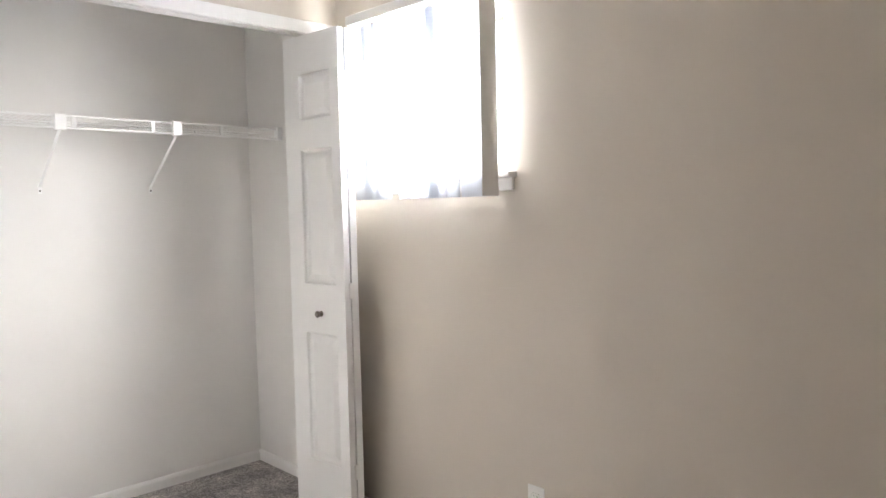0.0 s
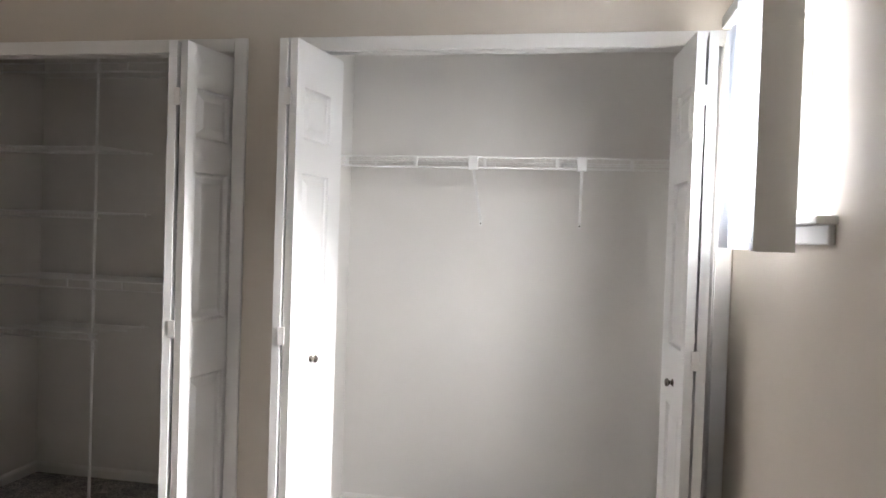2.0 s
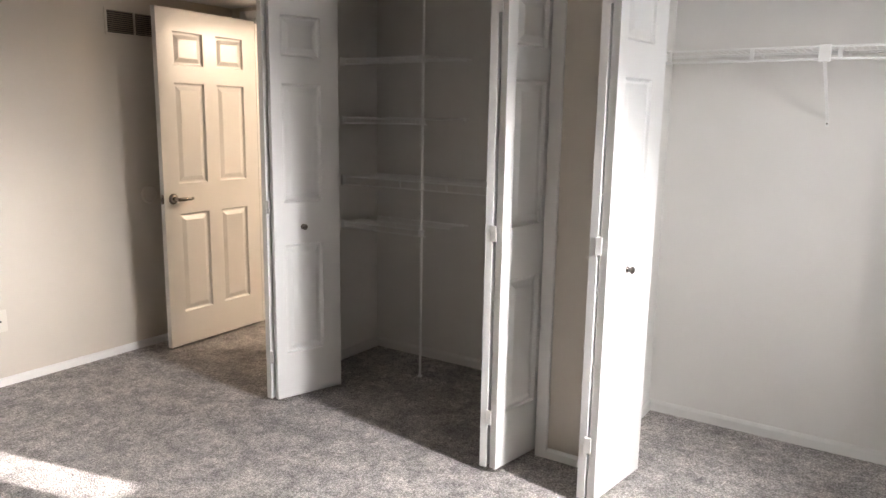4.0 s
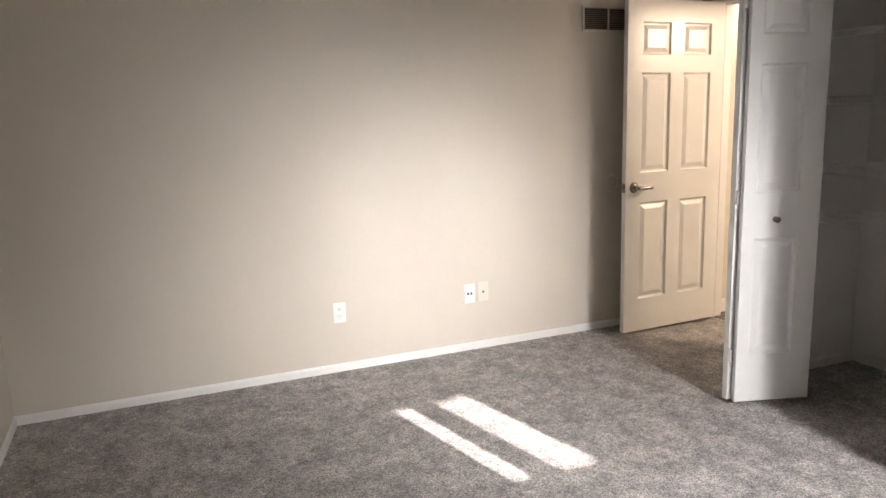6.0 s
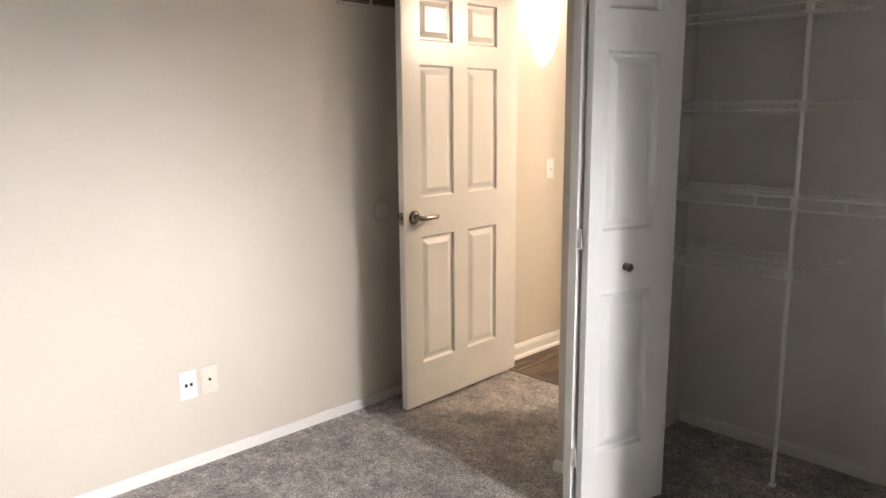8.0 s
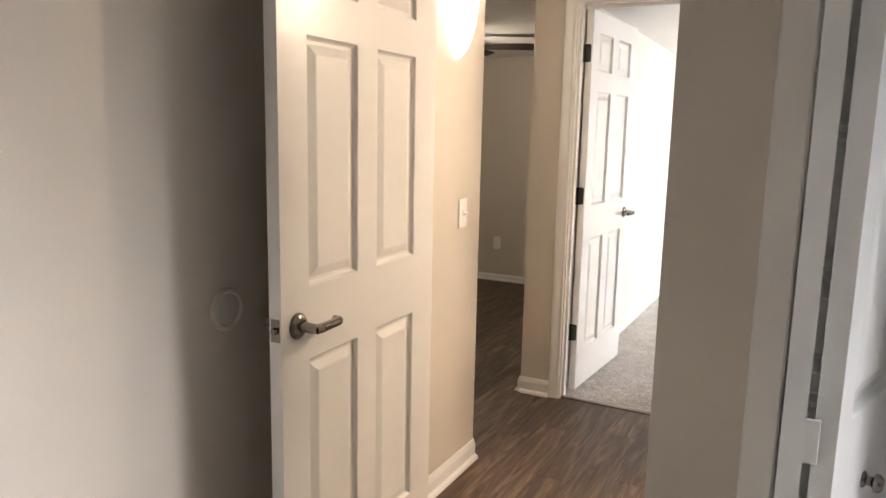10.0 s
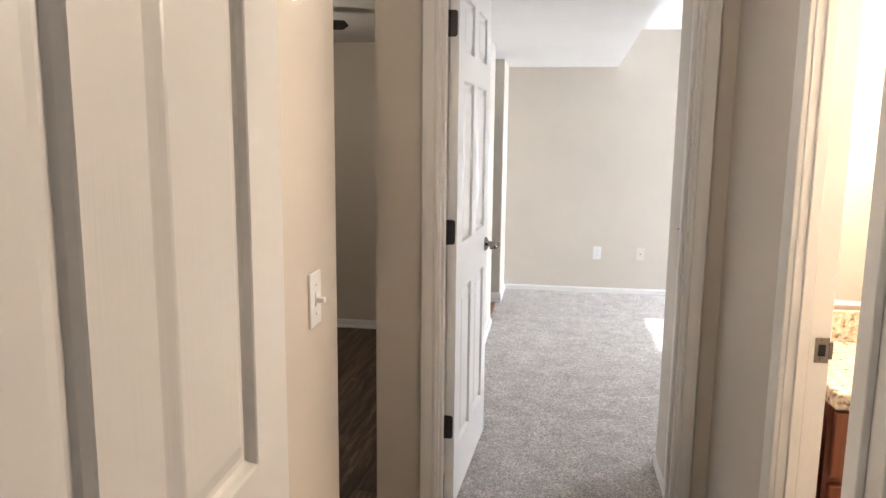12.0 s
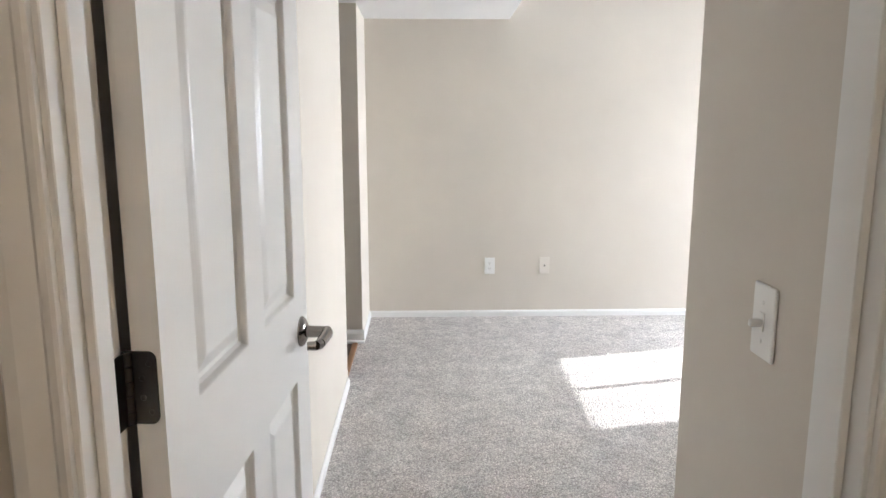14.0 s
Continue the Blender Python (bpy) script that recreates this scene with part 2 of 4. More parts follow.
def lathe(bm, profile, n=20, m=None, arc=2 * math.pi):
    """Turns (radius, height) pairs round z; m places the result."""
    m = m or Matrix()
    full = abs(arc - 2 * math.pi) < 1e-6
    cols = n if full else n + 1
    rings = [[bm.verts.new(m @ Vector((r * math.cos(arc * k / n), r * math.sin(arc * k / n), z))) for k in range(cols)] for r, z in profile]
    for i in range(len(rings) - 1):
        for k in range(n):
            k2 = (k + 1) % cols
            try:
                bm.faces.new((rings[i][k], rings[i][k2], rings[i + 1][k2], rings[i + 1][k]))
            except ValueError:
                pass


def finish(name, bm, material, smooth=False):
    bmesh.ops.remove_doubles(bm, verts=bm.verts[:], dist=1e-6)
    bmesh.ops.recalc_face_normals(bm, faces=bm.faces[:])
    mesh = bpy.data.meshes.new(name)
    bm.to_mesh(mesh)
    bm.free()
    mesh.materials.append(material)
    if smooth:
        mesh.polygons.foreach_set("use_smooth", [True] * len(mesh.polygons))
        mesh.set_sharp_from_angle(angle=radians(38))
    return mesh


def part(name, bm, material, parent, label="", smooth=False):
    ob = new(name, finish(name, bm, material, smooth))
    ob.parent = parent
    return tagged(ob, label)


def thing(name, m, label, category, group="", kind=""):
    ob = new(name)
    ob.empty_display_size = 0.1
    ob.matrix_world = m
    return tagged(ob, label, category, group, kind)


def setting(name, bm, material, label="", category="", smooth=False):
    return tagged(new(name, finish(name, bm, material, smooth)), label, category, "", "structure")


# ---- structure: ground, floors, walls, ceilings ----
H = 2.36
AX0 = -1.24
setting("ground", boxes((-400, 400, -400, 400, -0.6, -0.35)), LAWN, "wide grassy ground outside the flat", "ground")
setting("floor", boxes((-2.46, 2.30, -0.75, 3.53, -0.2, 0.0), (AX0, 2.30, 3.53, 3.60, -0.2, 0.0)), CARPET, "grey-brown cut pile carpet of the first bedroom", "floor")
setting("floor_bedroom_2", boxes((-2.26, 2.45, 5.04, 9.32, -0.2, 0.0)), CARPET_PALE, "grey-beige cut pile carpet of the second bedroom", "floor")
setting("subfloor", boxes((-6.1, -1.0, 3.53, 5.04, -0.2, -0.012), (-6.1, -2.26, 5.04, 9.32, -0.2, -0.012), (-1.0, 1.1, 3.6, 4.9, -0.2, -0.012)),
        DARK, "dark base under the plank floor", "floor")

XW, XE, YS = -2.342, 2.25, -0.667
setting("wall_west", boxes((XW - 0.12, XW, YS - 0.12, 3.465, 0, H)), WALL, "long greige painted bedroom wall", "wall")
setting("wall_south", boxes((XW - 0.12, XE + 0.15, YS - 0.12, YS, 0, H)), WALL, "greige painted bedroom wall", "wall")
WY0, WY1, WZ0, WZ1 = 1.80, 2.52, 1.455, 2.06
setting("wall_east", boxes((XE, XE + 0.15, YS, WY0, 0, H), (XE, XE + 0.15, WY1, 3.68, 0, H), (XE, XE + 0.15, WY0, WY1, 0, WZ0),
                           (XE, XE + 0.15, WY0, WY1, WZ1, H)), WALL, "greige painted outer wall with a high window", "wall")
CF, CB, BACK = 2.782, 2.882, 3.57                  # closet front wall and back wall
LX0, LX1, RX0, RX1, HD = -1.075, 0.335, 0.600, 2.195, 2.125
AX = -1.285                                        # east side of the door alcove
setting("wall_closet_front", boxes((AX, LX0, CF, CB, 0, H), (LX1, RX0, CF, CB, 0, H), (RX1, XE, CF, CB, 0, H),
                                   (LX0, LX1, CF, CB, HD, H), (RX0, RX1, CF, CB, HD, H)), WALL, "greige wall with two closet openings", "wall")
setting("wall_alcove_east", boxes((AX, AX + 0.045, CB, 3.465, 0, H)), WALL, "greige side wall of the closet beside the door", "wall")
setting("wall_closet_side", boxes((AX + 0.045, AX + 0.095, CB, BACK, 0, H)), CLOSET, "off-white inside wall of the narrow closet", "wall")
setting("wall_closet_back", boxes((AX + 0.045, XE, BACK, BACK + 0.05, 0, H)), CLOSET, "off-white back wall of the closets", "wall")
setting("wall_closet_end", boxes((XE - 0.006, XE, CB, BACK, 0, H)), CLOSET, "off-white end wall of the wide closet", "wall")
setting("wall_closet_divider", boxes((0.46, 0.575, CB, BACK, 0, H)), CLOSET, "off-white wall between the two closets", "wall")
D1X0, D1X1, D1 = -2.204, -1.376, 3.465             # first bedroom's doorway
setting("wall_door_1", boxes((XW - 0.12, D1X0, D1, D1 + 0.11, 0, H), (D1X1, AX + 0.045, D1, D1 + 0.11, 0, H), (D1X0, D1X1, D1, D1 + 0.11, 2.06, H)),
        WALL, "greige wall with the bedroom doorway", "wall")
HW, HE = -2.278, -1.235
setting("wall_hall_west", boxes((HW - 0.12, HW, D1 + 0.11, 4.145, 0, H)), WALL, "short greige hall wall carrying the sconce", "wall")
setting("wall_living_south", boxes((-6.1, HW - 0.12, 4.025, 4.145, 0, H)), WALL, "greige living room wall", "wall")
BY0, BY1 = 3.70, 4.345
D2X0, D2X1, D2 = -2.190, -1.336, 5.01              # second bedroom's doorway
setting("wall_hall_east", boxes((HE, HE + 0.095, BY1, D2, 0, H), (HE, HE + 0.095, BY0, BY1, 2.06, H), (AX + 0.045, HE + 0.11, BACK + 0.05, BY0, 0, H)),
        WALL, "greige hall wall with the bathroom doorway", "wall")
setting("wall_door_2", boxes((-2.398, D2X0, D2, D2 + 0.11, 0, H), (D2X1, HE + 0.11, D2, D2 + 0.11, 0, H), (D2X0, D2X1, D2, D2 + 0.11, 2.06, H)),
        WALL, "greige wall with the second bedroom's doorway", "wall")
BW, JY, PY, FY = -2.222, 7.94, 8.68, 9.275
setting("wall_bedroom_2_west", boxes((-2.398, BW, D2 + 0.11, JY, 0, H)), WALL, "greige side wall of the second bedroom", "wall")
setting("wall_living_north", boxes((-6.1, -2.398, 7.655, JY, 0, H)), WALL, "shaded greige far wall of the living room", "wall")
setting("wall_living_west", boxes((-6.2, -6.1, 4.025, JY, 0, H)), WALL, "greige living room wall", "wall")
setting("wall_passage_north", boxes((-4.0, -2.203, PY, FY, 0, H)), WALL, "greige wall beside the passage", "wall")
setting("wall_passage_west", boxes((-4.1, -4.0, JY, FY + 0.12, 0, H)), WALL, "greige end wall of the passage", "wall")
setting("wall_far", boxes((-4.0, 2.4, FY, FY + 0.12, 0, H)), WALL, "greige far wall of the second bedroom", "wall")
EX, EY = -1.30, 5.68
setting("wall_entry_east", boxes((EX, HE + 0.11, D2 + 0.11, EY, 0, H)), WALL, "greige entry wall carrying a switch", "wall")
setting("wall_bedroom_2_south", boxes((HE + 0.11, 2.4, EY - 0.12, EY, 0, H)), WALL, "greige wall of the second bedroom", "wall")
VX, VY0, VY1, VZ0, VZ1 = 2.40, 8.14, 9.19, 0.793, 1.743
setting("wall_bedroom_2_east", boxes((VX, VX + 0.12, EY - 0.12, VY0, 0, H), (VX, VX + 0.12, VY1, FY + 0.12, 0, H), (VX, VX + 0.12, VY0, VY1, 0, VZ0),
                                     (VX, VX + 0.12, VY0, VY1, VZ1, H)), WALL, "greige outer wall with a wide window", "wall")
setting("wall_bathroom", boxes((HE + 0.11, 1.0, 4.80, 4.91, 0, H), (1.0, 1.1, BACK + 0.05, 4.91, 0, H), (HE + 0.11, 1.0, BACK + 0.05, 3.70, 0, H)),
        WALL, "greige bathroom walls", "wall")
setting("ceiling", boxes((XW - 0.12, XE + 0.15, YS - 0.12, 3.60, H, H + 0.1)), CEIL, "white ceiling of the first bedroom", "ceiling")
setting("ceiling_soffit", boxes((XW, AX, 2.42, D1, 2.132, H)), CEIL, "lowered white ceiling over the door alcove", "ceiling")
setting("ceiling_hall", boxes((-2.40, HE, D1 + 0.11, D2, 2.17, H + 0.1)), CEIL, "lowered white hall ceiling", "ceiling")
setting("ceiling_living", boxes((-6.2, -2.40, 4.025, JY, H, H + 0.1)), CEIL, "white living room ceiling", "ceiling")
setting("ceiling_bedroom_2", boxes((-1.40, 2.52, 5.07, FY + 0.1, H, H + 0.1)), CEIL, "white ceiling of the second bedroom", "ceiling")
setting("ceiling_bathroom", boxes((HE + 0.11, 1.1, 3.60, 4.86, 2.3, H + 0.1)), CEIL, "white bathroom ceiling", "ceiling")


def sloped_soffit():
    bm = bmesh.new()
    low = [(-4.0, D2 + 0.11, 2.105), (-1.32, D2 + 0.11, 2.105), (-1.236, FY, 2.043), (-4.0, FY, 2.043)]
    a = [bm.verts.new(p) for p in low]
    b = [bm.verts.new((p[0], p[1], H + 0.08)) for p in low]
    bm.faces.new(a[::-1]), bm.faces.new(b)
    for k in range(4):
        bm.faces.new((a[k], a[(k + 1) % 4], b[(k + 1) % 4], b[k]))
    return bm


setting("ceiling_soffit_bedroom_2", sloped_soffit(), CEIL, "lowered white ceiling along the second bedroom", "ceiling")
# slab out of view, added over the whole footprint against light leaks
setting("roof", boxes((-6.3, 3.0, -0.85, 9.45, H + 0.12, H + 0.3)), ROOFING, "unseen flat dark roof slab, added to keep daylight from leaking in", "roof")
# out of view; its lower edge is set to end the sun strips on the floor
setting("eave", boxes((XE + 0.152, 3.0, -0.85, 3.70, 2.246, H + 0.118), (VX + 0.122, 3.0, 3.70, 9.45, 2.246, H + 0.118)), TRIM, "unseen white box above the windows, added to cut off the sun", "eave")

# ---- trim: baseboards, casings, windows ----
def baseboard(name, runs, h=0.075, t=0.012, shoe=False):
    """runs: (x0, y0, x1, y1, nx, ny), along a wall whose room side faces (nx, ny)."""
    bm = bmesh.new()
    for x0, y0, x1, y1, nx, ny in runs:
        prof = [(0, 0), (t, 0), (t, h * 0.72), (t * 0.75, h * 0.86), (t * 0.4, h), (0, h)]
        if shoe:
            prof = [(0, 0), (t + 0.016, 0), (t + 0.013, 0.012), (t + 0.004, 0.018), (t, 0.02), (t, h * 0.72), (t * 0.75, h * 0.86), (t * 0.4, h), (0, h)]
        ra = [bm.verts.new((x0 + nx * d, y0 + ny * d, z)) for d, z in prof]
        rb = [bm.verts.new((x1 + nx * d, y1 + ny * d, z)) for d, z in prof]
        k = len(prof)
        for i in range(k):
            bm.faces.new((ra[i], ra[(i + 1) % k], rb[(i + 1) % k], rb[i]))
        bm.faces.new(ra), bm.faces.new(rb[::-1])
    return setting(name, bm, TRIM, "white painted baseboard", "baseboard")


baseboard("baseboard_bedroom", [(XW, YS, XW, D1, 1, 0), (XW + 0.012, YS, XE - 0.012, YS, 0, 1), (XE, YS + 0.012, XE, CF, -1, 0),
                                (AX, CF, LX0 - 0.048, CF, 0, -1), (LX1 + 0.048, CF, RX0 - 0.048, CF, 0, -1), (AX, CF - 0.012, AX, D1 - 0.02, -1, 0)], 0.045)
baseboard("baseboard_closet", [(AX + 0.107, BACK, 0.46, BACK, 0, -1), (AX + 0.095, CB, AX + 0.095, BACK, 1, 0), (0.46, CB, 0.46, BACK - 0.012, -1, 0),
                               (0.587, BACK, XE - 0.018, BACK, 0, -1), (0.575, CB, 0.575, BACK, 1, 0), (XE - 0.006, CB, XE - 0.006, BACK, -1, 0)], 0.055)
baseboard("baseboard_hall", [(HW, D1 + 0.13, HW, 4.145, 1, 0), (HW, 4.145, HW - 0.12, 4.145, 0, 1), (-2.398, D2, D2X0 - 0.046, D2, 0, -1),
                             (-2.398, D2 - 0.012, -2.398, 7.655, -1, 0), (HE, BY1 + 0.046, HE, D2, -1, 0), (-6.1, 4.145, HW - 0.12, 4.145, 0, 1)], 0.085, 0.013, True)
baseboard("baseboard_living", [(-6.1, 7.655, -2.412, 7.655, 0, -1)], 0.060, 0.013, True)
baseboard("baseboard_bedroom_two", [(BW, D2 + 0.13, BW, JY, 1, 0), (-2.203, PY, -2.203, FY, 1, 0), (-2.191, FY, 2.4, FY, 0, -1),
                                    (EX, D2 + 0.13, EX, EY, -1, 0), (EX, EY, 2.4, EY, 0, 1), (VX, EY + 0.012, VX, FY - 0.012, -1, 0)], 0.044)
baseboard("baseboard_passage", [(-4.0, PY, -2.191, PY, 0, -1), (-4.0, JY, BW, JY, 0, 1)], 0.085, 0.013, True)


def extrude_profile(bm, prof, a, b, u, v):
    """Sweeps a profile of (along u, along v) from a to b."""
    a, b, u, v = Vector(a), Vector(b), Vector(u), Vector(v)
    ra = [bm.verts.new(a + u * p + v * q) for p, q in prof]
    rb = [bm.verts.new(b + u * p + v * q) for p, q in prof]
    k = len(prof)
    for i in range(k):
        bm.faces.new((ra[i], ra[(i + 1) % k], rb[(i + 1) % k], rb[i]))
    bm.faces.new(ra[::-1]), bm.faces.new(rb)


def casing(name, axis, c0, c1, face, out, top, w=0.057, plain=False, label="white moulded door casing"):
    """Three casing members round an opening c0..c1 along axis ('x' or 'y') on a wall face at `face`, standing out towards `out`."""
    prof = [(0, 0), (0, 0.010), (0.004, 0.0125), (0.011, 0.0125), (0.015, 0.010), (0.040, 0.0165), (w - 0.004, 0.0175), (w, 0.014), (w, 0)]
    if plain:
        prof = [(0, 0), (0, 0.012), (0.003, 0.014), (w - 0.003, 0.014), (w, 0.012), (w, 0)]
    holder = thing(name, Matrix(), label, "door casing", "", "structure")

    def at(c, z):
        return (c, face, z) if axis == "x" else (face, c, z)
    along = Vector((1, 0, 0)) if axis == "x" else Vector((0, 1, 0))
    o = Vector((0, out, 0)) if axis == "x" else Vector((out, 0, 0))
    for c, s in ((c0, -1), (c1, 1)):
        bm = bmesh.new()
        extrude_profile(bm, prof, at(c, 0.0), at(c, top + w), along * s, o)
        part("casing_leg", bm, TRIM, holder)
    bm = bmesh.new()
    extrude_profile(bm, prof, at(c0 + 0.001, top), at(c1 - 0.001, top), Vector((0, 0, 1)), o)
    part("casing_head", bm, TRIM, holder)
    return holder


def jamb(name, axis, c0, c1, f0, f1, top, stop_at=None, label="white door frame lining", t=0.019):
    """Lines an opening c0..c1 through a wall from f0 to f1; stop_at: where the door stop runs."""
    holder = thing(name, Matrix(), label, "door frame", "", "structure")

    def add(n, a0, a1, b0, b1, z0, z1):
        part(n, soft_box(*((a0, a1, b0, b1) if axis == "x" else (b0, b1, a0, a1)), z0, z1, 0.0015, 1), TRIM, holder)
    add("jamb_side", c0, c0 + t, f0, f1, 0.0, top)
    add("jamb_side", c1 - t, c1, f0, f1, 0.0, top)
    add("jamb_head", c0 + t, c1 - t, f0, f1, top - t, top)
    if stop_at is not None:
        s0, s1 = stop_at
        add("door_stop", c0 + t, c0 + t + 0.011, s0, s1, 0.0, top - t)
        add("door_stop", c1 - t - 0.011, c1 - t, s0, s1, 0.0, top - t)
        add("door_stop", c0 + t + 0.011, c1 - t - 0.011, s0, s1, top - t - 0.011, top - t)
    return holder


casing("casing_closet_left", "x", LX0 + 0.006, LX1 - 0.006, CF, -1, 2.084, 0.055, True, "flat white casing round the narrow closet")
casing("casing_closet_right", "x", RX0 + 0.006, RX1 - 0.006, CF, -1, 2.084, 0.055, True, "flat white casing round the wide closet")
jamb("jamb_closet_left", "x", LX0, LX1, CF, CB, HD, t=0.010)
jamb("jamb_closet_right", "x", RX0, RX1, CF, CB, HD, t=0.010)
casing("casing_door_1", "x", D1X0 + 0.012, D1X1 - 0.012, D1, -1, 2.048)
casing("casing_door_1_hall", "x", D1X0 + 0.012, D1X1 - 0.012, D1 + 0.11, 1, 2.048)
jamb("jamb_door_1", "x", D1X0, D1X1, D1, D1 + 0.11, 2.06, (D1 + 0.042, D1 + 0.075))
casing("casing_door_2", "x", D2X0 + 0.012, D2X1 - 0.012, D2, -1, 2.048)
casing("casing_door_2_inside", "x", D2X0 + 0.012, D2X1 - 0.012, D2 + 0.11, 1, 2.02, 0.022)
jamb("jamb_door_2", "x", D2X0, D2X1, D2, D2 + 0.11, 2.06, (D2 + 0.03, D2 + 0.068))
casing("casing_bathroom", "y", BY0 + 0.012, BY1 - 0.012, HE, -1, 2.048)
jamb("jamb_bathroom", "y", BY0, BY1, HE, HE + 0.095, 2.06, (HE + 0.020, HE + 0.045))
setting("threshold", soft_box(D2X0 + 0.019, D2X1 - 0.019, D2 + 0.015, D2 + 0.045, -0.012, 0.010, 0.006, 2), NICKEL, "pale metal carpet edge in the doorway", "threshold")
setting("threshold_passage", soft_box(BW - 0.045, BW - 0.010, JY + 0.01, PY - 0.01, -0.012, 0.008, 0.005, 2), TASSEL, "brown wooden carpet edge at the passage", "threshold")
setting("threshold_bedroom", soft_box(D1X0 + 0.019, D1X1 - 0.019, D1 + 0.05, D1 + 0.08, -0.012, 0.008, 0.005, 2), NICKEL, "pale metal carpet edge in the doorway", "threshold")


def window(name, x, y0, y1, z0, z1, depth, label, sill=True):
    w = thing(name, pose(x, (y0 + y1) / 2, z0), label, "window", "", "structure")
    hw, h = (y1 - y0) / 2, z1 - z0
    f = 0.035
    fr = boxes((depth - 0.06, depth, -hw, -hw + f, 0, h), (depth - 0.06, depth, hw - f, hw, 0, h),
               (depth - 0.06, depth, -hw + f, hw - f, 0, f), (depth - 0.06, depth, -hw + f, hw - f, h - f, h))
    part("window_frame", fr, TRIM, w)
    part("mullion", soft_box(depth - 0.05, depth - 0.01, -0.018, 0.018, f, h - f, 0.003, 1), TRIM, w)
    for a, b in ((-hw + f, -0.018), (0.018, hw - f)):
        p = part("pane", boxes((depth - 0.032, depth - 0.028, a, b, f, h - f)), GLASS, w)
        p.visible_shadow = False
    if sill:
        part("window_sill", soft_box(-0.045, depth - 0.062, -hw - 0.045, hw + 0.03, -0.020, 0.0, 0.005, 2), TRIM, w)
        part("apron", soft_box(-0.016, -0.001, -hw - 0.035, hw + 0.02, -0.066, -0.0205, 0.003, 1), TRIM, w)
    part("reveal", boxes((0.001, depth - 0.061, -hw, -hw + 0.004, 0, h), (0.001, depth - 0.061, hw - 0.004, hw, 0, h), (0.001, depth - 0.061, -hw + 0.004, hw - 0.004, h - 0.004, h)), TRIM, w)
    return w


window("window_1", XE, WY0, WY1, WZ0, WZ1, 0.15, "small high white-framed window behind vertical blinds")
window("window_2", VX, VY0, VY1, VZ0, VZ1, 0.12, "white-framed sliding window in the sun")


# ---- doors ----
def ring_panel(bm, x0, x1, z0, z1, y, s):
    """A moulded raised panel in the hole x0..x1, z0..z1 of a leaf whose face lies at y, facing s along y."""
    steps = [(0.0, 0.0), (0.002, 0.002), (0.005, 0.010), (0.010, 0.0138), (0.018, 0.0138), (0.040, 0.0045), (0.044, 0.0035)]
    rings = []
    for i, d in steps:
        yy = y - s * d
        rings.append([bm.verts.new(p) for p in ((x0 + i, yy, z0 + i), (x1 - i, yy, z0 + i), (x1 - i, yy, z1 - i), (x0 + i, yy, z1 - i))])
    for a, b in zip(rings, rings[1:]):
        for k in range(4):
            bm.faces.new((a[k], a[(k + 1) % 4], b[(k + 1) % 4], b[k]))
    bm.faces.new(rings[-1])


def leaf(parent, name, w, h, t, xs, zs, material):
    """A panelled leaf from x 0 to w, centred on y; xs and zs: the panel holes' ranges. Returns the leaf."""
    cx = sorted({0, w, *[v for p in xs for v in p]})
    cz = sorted({0, h, *[v for p in zs for v in p]})
    bm = bmesh.new()
    for i in range(len(cx) - 1):
        for k in range(len(cz) - 1):
            if (cx[i], cx[i + 1]) in xs and (cz[k], cz[k + 1]) in zs:
                continue
            box(bm, cx[i], cx[i + 1], -t / 2, t / 2, cz[k], cz[k + 1])
    ob = part(name, bm, material, parent)
    ob.data.materials.append(DOOR_RAIL)
    for f in ob.data.polygons:
        if any(x0 < f.center.x < x1 for x0, x1 in xs):
            f.material_index = 1
    for x0, x1 in xs:
        for z0, z1 in zs:
            bm = bmesh.new()
            ring_panel(bm, x0, x1, z0, z1, t / 2, 1)
            ring_panel(bm, x0, x1, z0, z1, -t / 2, -1)
            part("panel", bm, material, ob)
    return ob


def lever(parent, x, z, t, side, to):
    """A lever handle on a leaf's face (side +1/-1 along y), pointing along x by `to`."""
    bm = bmesh.new()
    lathe(bm, [(0, 0.014), (0.018, 0.014), (0.028, 0.009), (0.033, 0.003), (0.033, 0.0), (0, 0)], 28, pose(x, side * t / 2, z, -90 * side, 0, 0))
    tube(bm, (x, side * (t / 2 + 0.010), z), (x, side * (t / 2 + 0.062), z), 0.0135, 16, 0.012)
    pts = [(-0.006 * to, 0.056, 0.0115), (0.015 * to, 0.060, 0.0125), (0.05 * to, 0.060, 0.0115), (0.085 * to, 0.059, 0.011), (0.098 * to, 0.054, 0.010), (0.101 * to, 0.036, 0.009)]
    for (a, b, r), (c, d, r2) in zip(pts, pts[1:]):
        tube(bm, (x + a, side * (t / 2 + b), z), (x + c, side * (t / 2 + d), z), r, 12, r2)
    return part("lever_handle", bm, NICKEL, parent, "brushed nickel lever handle", True)


def hinge(parent, m, label="dark metal butt hinge"):
    bm = boxes((-0.002, 0.030, -0.0015, 0.0015, -0.044, 0.044), (-0.0015, 0.0015, 0.002, 0.032, -0.044, 0.044))
    for k in range(5):
        tube(bm, (0.0, 0.0, -0.044 + k * 0.0178), (0.0, 0.0, -0.044 + k * 0.0178 + 0.0165), 0.0062, 10)
    bmesh.ops.transform(bm, matrix=m, verts=bm.verts[:])
    return part("hinge", bm, BRONZE, parent, label)


